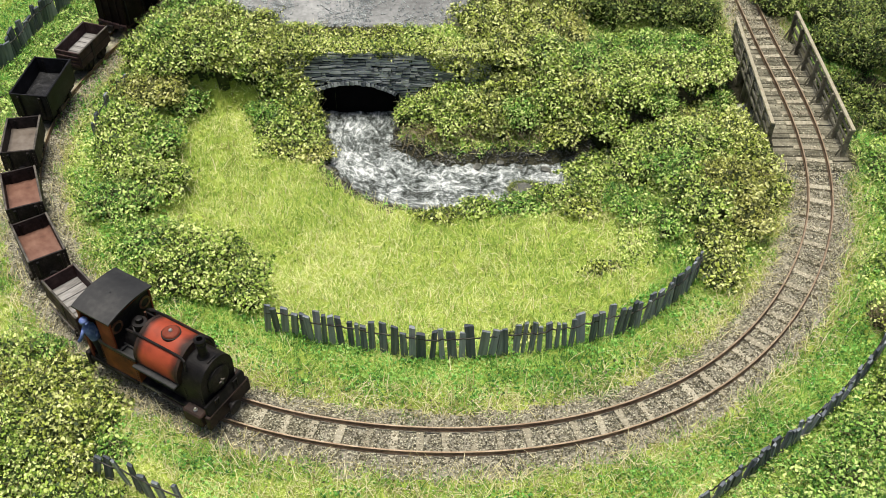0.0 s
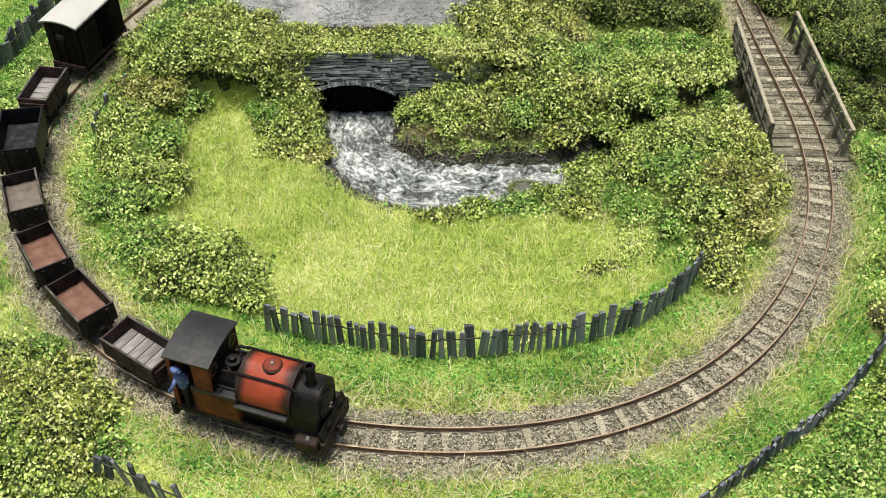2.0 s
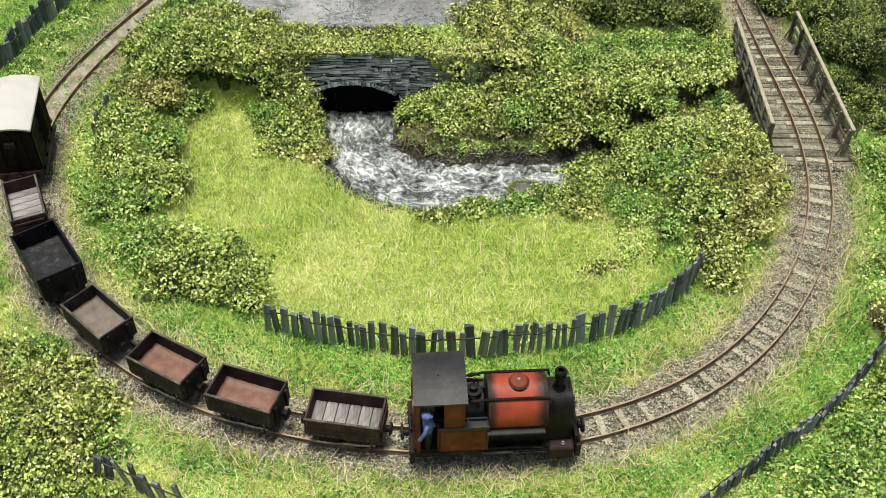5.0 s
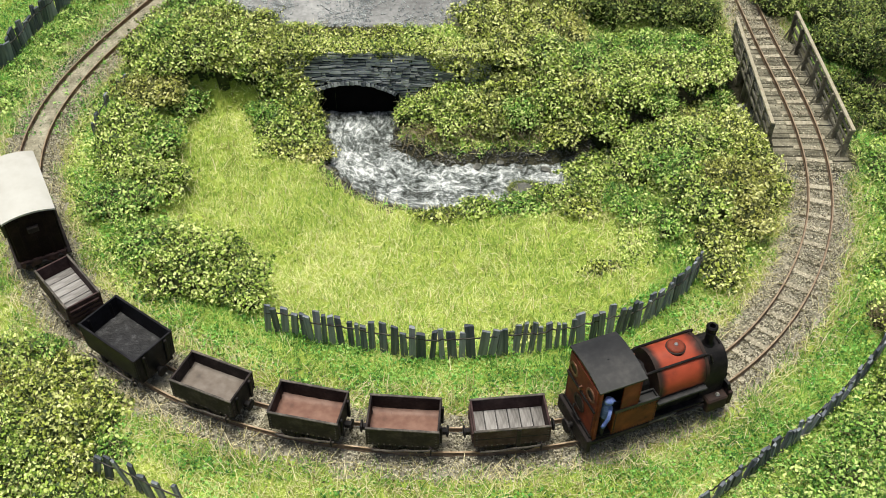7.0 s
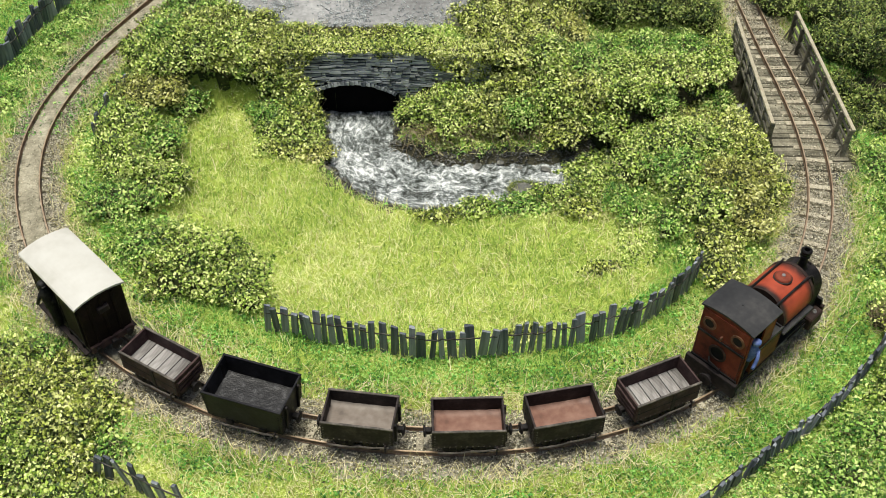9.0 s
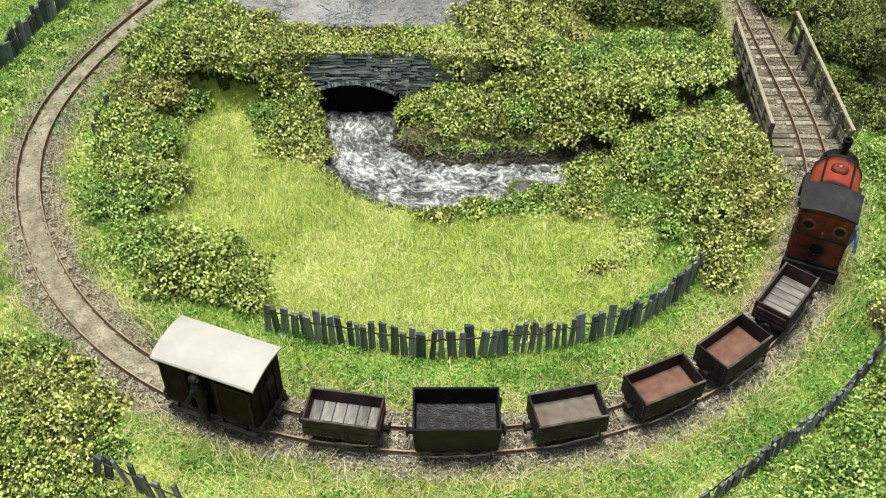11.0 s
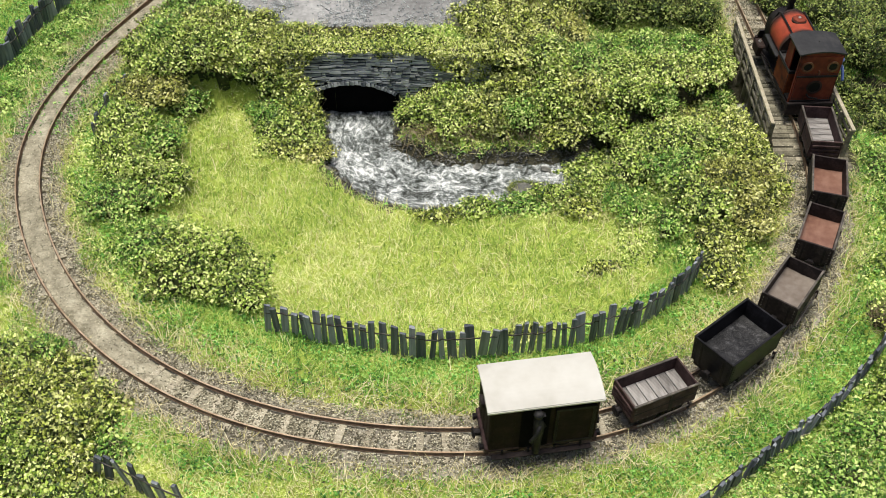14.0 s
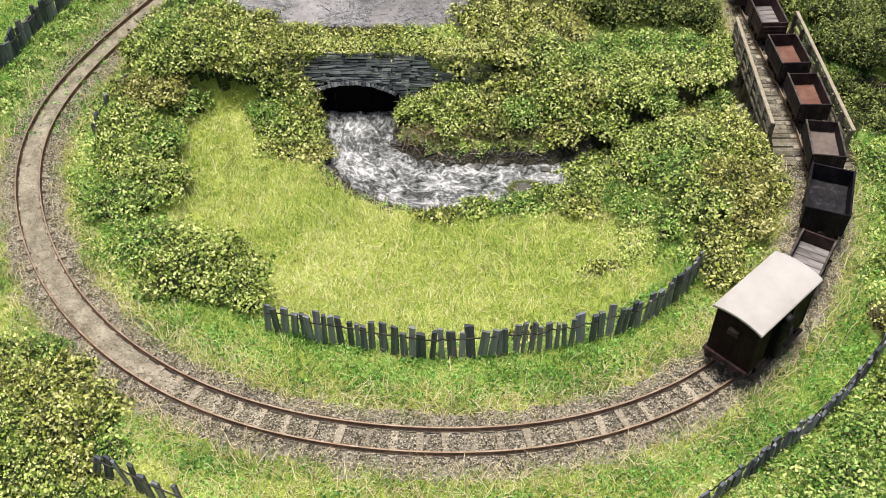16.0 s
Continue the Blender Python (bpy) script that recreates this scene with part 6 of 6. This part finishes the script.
    ob = new("stream_tuft", blade_mesh("stream_tuft", x, y, np.full(n, WATER_Z + 1.2), rs.uniform(1.2, 3.2, n), np.minimum(np.abs(rs.normal(1.05, 0.35, n)), 1.4), "moss_blade", rs))
    tagged(ob, "green grass tuft on a rock in the stream", "grass", kind="stuff")
    x, y = rs.uniform(-73, 20, 1500), rs.uniform(366.2, 374, 1500)
    ob = new("wall_grass", blade_mesh("wall_grass", x, y, np.full(1500, 16.7), rs.uniform(1.5, 4, 1500), np.minimum(np.abs(rs.normal(0.9, 0.4, 1500)), 1.5), "grass_lime", rs))
    tagged(ob, "short grass tufts along the wall top", "grass", kind="stuff")


plant_grass()


# ---- stones in the stream, and pebbles on its banks and the road ----
def rocks():
    rnd = random.Random(12)
    for x, y, r in ((14, 331, 2.6), (-3, 333, 1.7), (5, 335, 1.3), (-9, 341, 2.4), (-15, 344, 2.0), (24, 333, 2.2), (33, 316.5, 5.6), (-20, 352, 2.2), (32, 331, 1.8), (-17, 350, 1.6), (43, 330, 2.6), (-30, 305, 1.5), (-40, 312, 1.6), (-45, 322, 1.4), (50, 318, 2.0)):
        bm = bmesh.new()
        bmesh.ops.create_icosphere(bm, subdivisions=2 if r > 4 else 1, radius=r * rnd.uniform(0.7, 1.0))
        for v in bm.verts:
            v.co *= 1 + 0.45 * noise.noise(v.co * 0.8 + Vector((x, y, 0)))
            v.co.z *= 0.5
            v.co.x *= 1.2
        ob = new("rock", finish("rock", bm, "rock"))
        z = max(float(height(x, y)[0]) + 0.2, WATER_Z - 0.3)
        ob.matrix_basis = pose(x * MM, y * MM, (z + r * 0.15) * MM, 0, 0, rnd.uniform(0, 360))
        tagged(ob, "mossy wet stone in the stream" if r > 4 else "small wet grey stone at the stream's edge", "rock", "stream stones")


rocks()


def pebbles():
    rs = np.random.RandomState(61)
    x, y = rs.uniform(-70, 120, 40000), rs.uniform(290, 364, 40000)
    g = stream_gap(x, y)
    s = (g > -4) & (g < 6) & (rs.uniform(0, 1, len(x)) < 0.8)
    x, y = x[s], y[s]
    me = scatter_stones("pebbles", x, y, height(x, y) + 0.1, rs.uniform(0.25, 0.9, len(x)), "rock", rs)
    tagged(new("pebbles", me), "dark wet pebbles along the stream banks", "pebbles", kind="stuff")
    x, y = rs.uniform(-115, 25, 16000), rs.uniform(389, 440, 16000)
    s = rs.uniform(0, 1, 16000) < np.clip(0.3 + 0.7 * wavy(x, y, 28, 62), 0.04, 1)
    x, y = x[s], y[s]
    me = scatter_stones("road_gravel", x, y, np.full(len(x), 13.5), rs.uniform(0.2, 0.75, len(x)), "slate_wall", rs)
    tagged(new("road_gravel", me), "loose grey gravel on the road", "gravel", kind="stuff")


pebbles()


def track_infill():
    """Trodden earth that fills the track between the rails on the left bend."""
    us = np.arange(-60, 320, 2.0)
    os_ = np.linspace(-3.7, 3.7, 12)
    v = []
    for u in us:
        x, y, t = along(u)
        for o in os_:
            fade = float(step(210, 315, u))
            px, py = x - math.sin(t) * o, y + math.cos(t) * o
            v.append((px, py, -1.62 - 1.0 * fade - 0.3 * (abs(o) / 3.7) ** 4 + 0.16 * float(wavy(px, py, 7, 71)) + 0.1 * float(wavy(px, py, 2.5, 72))))
    k = len(os_)
    f = [(i * k + j, i * k + j + 1, (i + 1) * k + j + 1, (i + 1) * k + j) for i in range(len(us) - 1) for j in range(k - 1)]
    tagged(new("earth_infill", fast_mesh("earth_infill", v, np.array(f), "infill", True)), "trodden tan earth between the rails", "earth", kind="structure")


M["infill"] = mat("tan_earth", [(0.14, 0.128, 0.085), (0.28, 0.257, 0.185), (0.44, 0.41, 0.305)], 220, 0.95, bump=0.9)
track_infill()


# ---- how the train moves: seconds, mm travelled ----
TRAVEL = [(0, -204.7), (0.5, -197.2), (1, -188.5), (1.5, -180.3), (2, -170.4), (2.5, -160.3), (3, -149.1), (3.5, -136.7), (4, -124.1), (4.2, -119.0), (6.5, -59.8), (7, -48.5), (7.5, -36.7), (8, -24.5), (8.5, -12.6), (9, 0), (9.2, 5.2), (11.3, 72.6), (11.5, 78.7), (12, 93.3), (12.5, 107.3), (13, 123.2), (13.5, 141.5), (14, 160.8), (14.5, 180.7), (15, 201.0), (15.5, 222.5), (16, 245.1)]
_tt, _ss = np.array([a for a, _ in TRAVEL]), np.array([b for _, b in TRAVEL])
_vv = np.gradient(_ss, _tt)


def travelled(t):
    i = min(max(int(np.searchsorted(_tt, t)) - 1, 0), len(_tt) - 2)
    h = _tt[i + 1] - _tt[i]
    k = (t - _tt[i]) / h
    return (2 * k ** 3 - 3 * k ** 2 + 1) * _ss[i] + (k ** 3 - 2 * k ** 2 + k) * h * _vv[i] + (3 * k ** 2 - 2 * k ** 3) * _ss[i + 1] + (k ** 3 - k ** 2) * h * _vv[i + 1]


def on_track(u, base):
    x0, y0, _ = along(u - base / 2)
    x1, y1, _ = along(u + base / 2)
    return pose((x0 + x1) / 2 * MM, (y0 + y1) / 2 * MM, 0, 0, 0, math.degrees(math.atan2(y1 - y0, x1 - x0)))


def motions():
    times = [round(i * 0.25, 2) for i in range(65)]
    fast = [round(i * 0.1, 1) for i in range(161)]
    train = [(LOCO, 470.1, 14), (W_PLANK_B, 428.0, 10), (W_RED, 396.2, 10), (W_RED_B, 366.9, 10), (W_GREY, 334.4, 10), (W_BLACK, 300.3, 10), (W_PLANK, 266.2, 10), (VAN, 227.0, 15)]
    for ob, u, base in train:
        walk(ob, [(t, on_track(u + travelled(t), base)) for t in times])
    seat = pose(-17.6 * MM, -7.0 * MM, 8.0 * MM)
    walk(DRIVER, [(t, on_track(470.1 + travelled(t), 14) @ seat) for t in times])
    stand = pose(-1.9 * MM, -8.7 * MM, 4.6 * MM)
    walk(GUARD, [(t, on_track(227.0 + travelled(t), 15) @ stand) for t in times])
    for w, a, r in WHEELS:
        walk(w, [(t, pose(a * MM, 0, r * MM, 0, math.degrees(travelled(t) / r), 0)) for t in fast])
    for rod in RODS:
        walk(rod, [(t, pose((-0.75 + 1.9 * math.sin(travelled(t) / 4.1)) * MM, 0, (4.1 + 1.9 * math.cos(travelled(t) / 4.1)) * MM)) for t in fast])


motions()
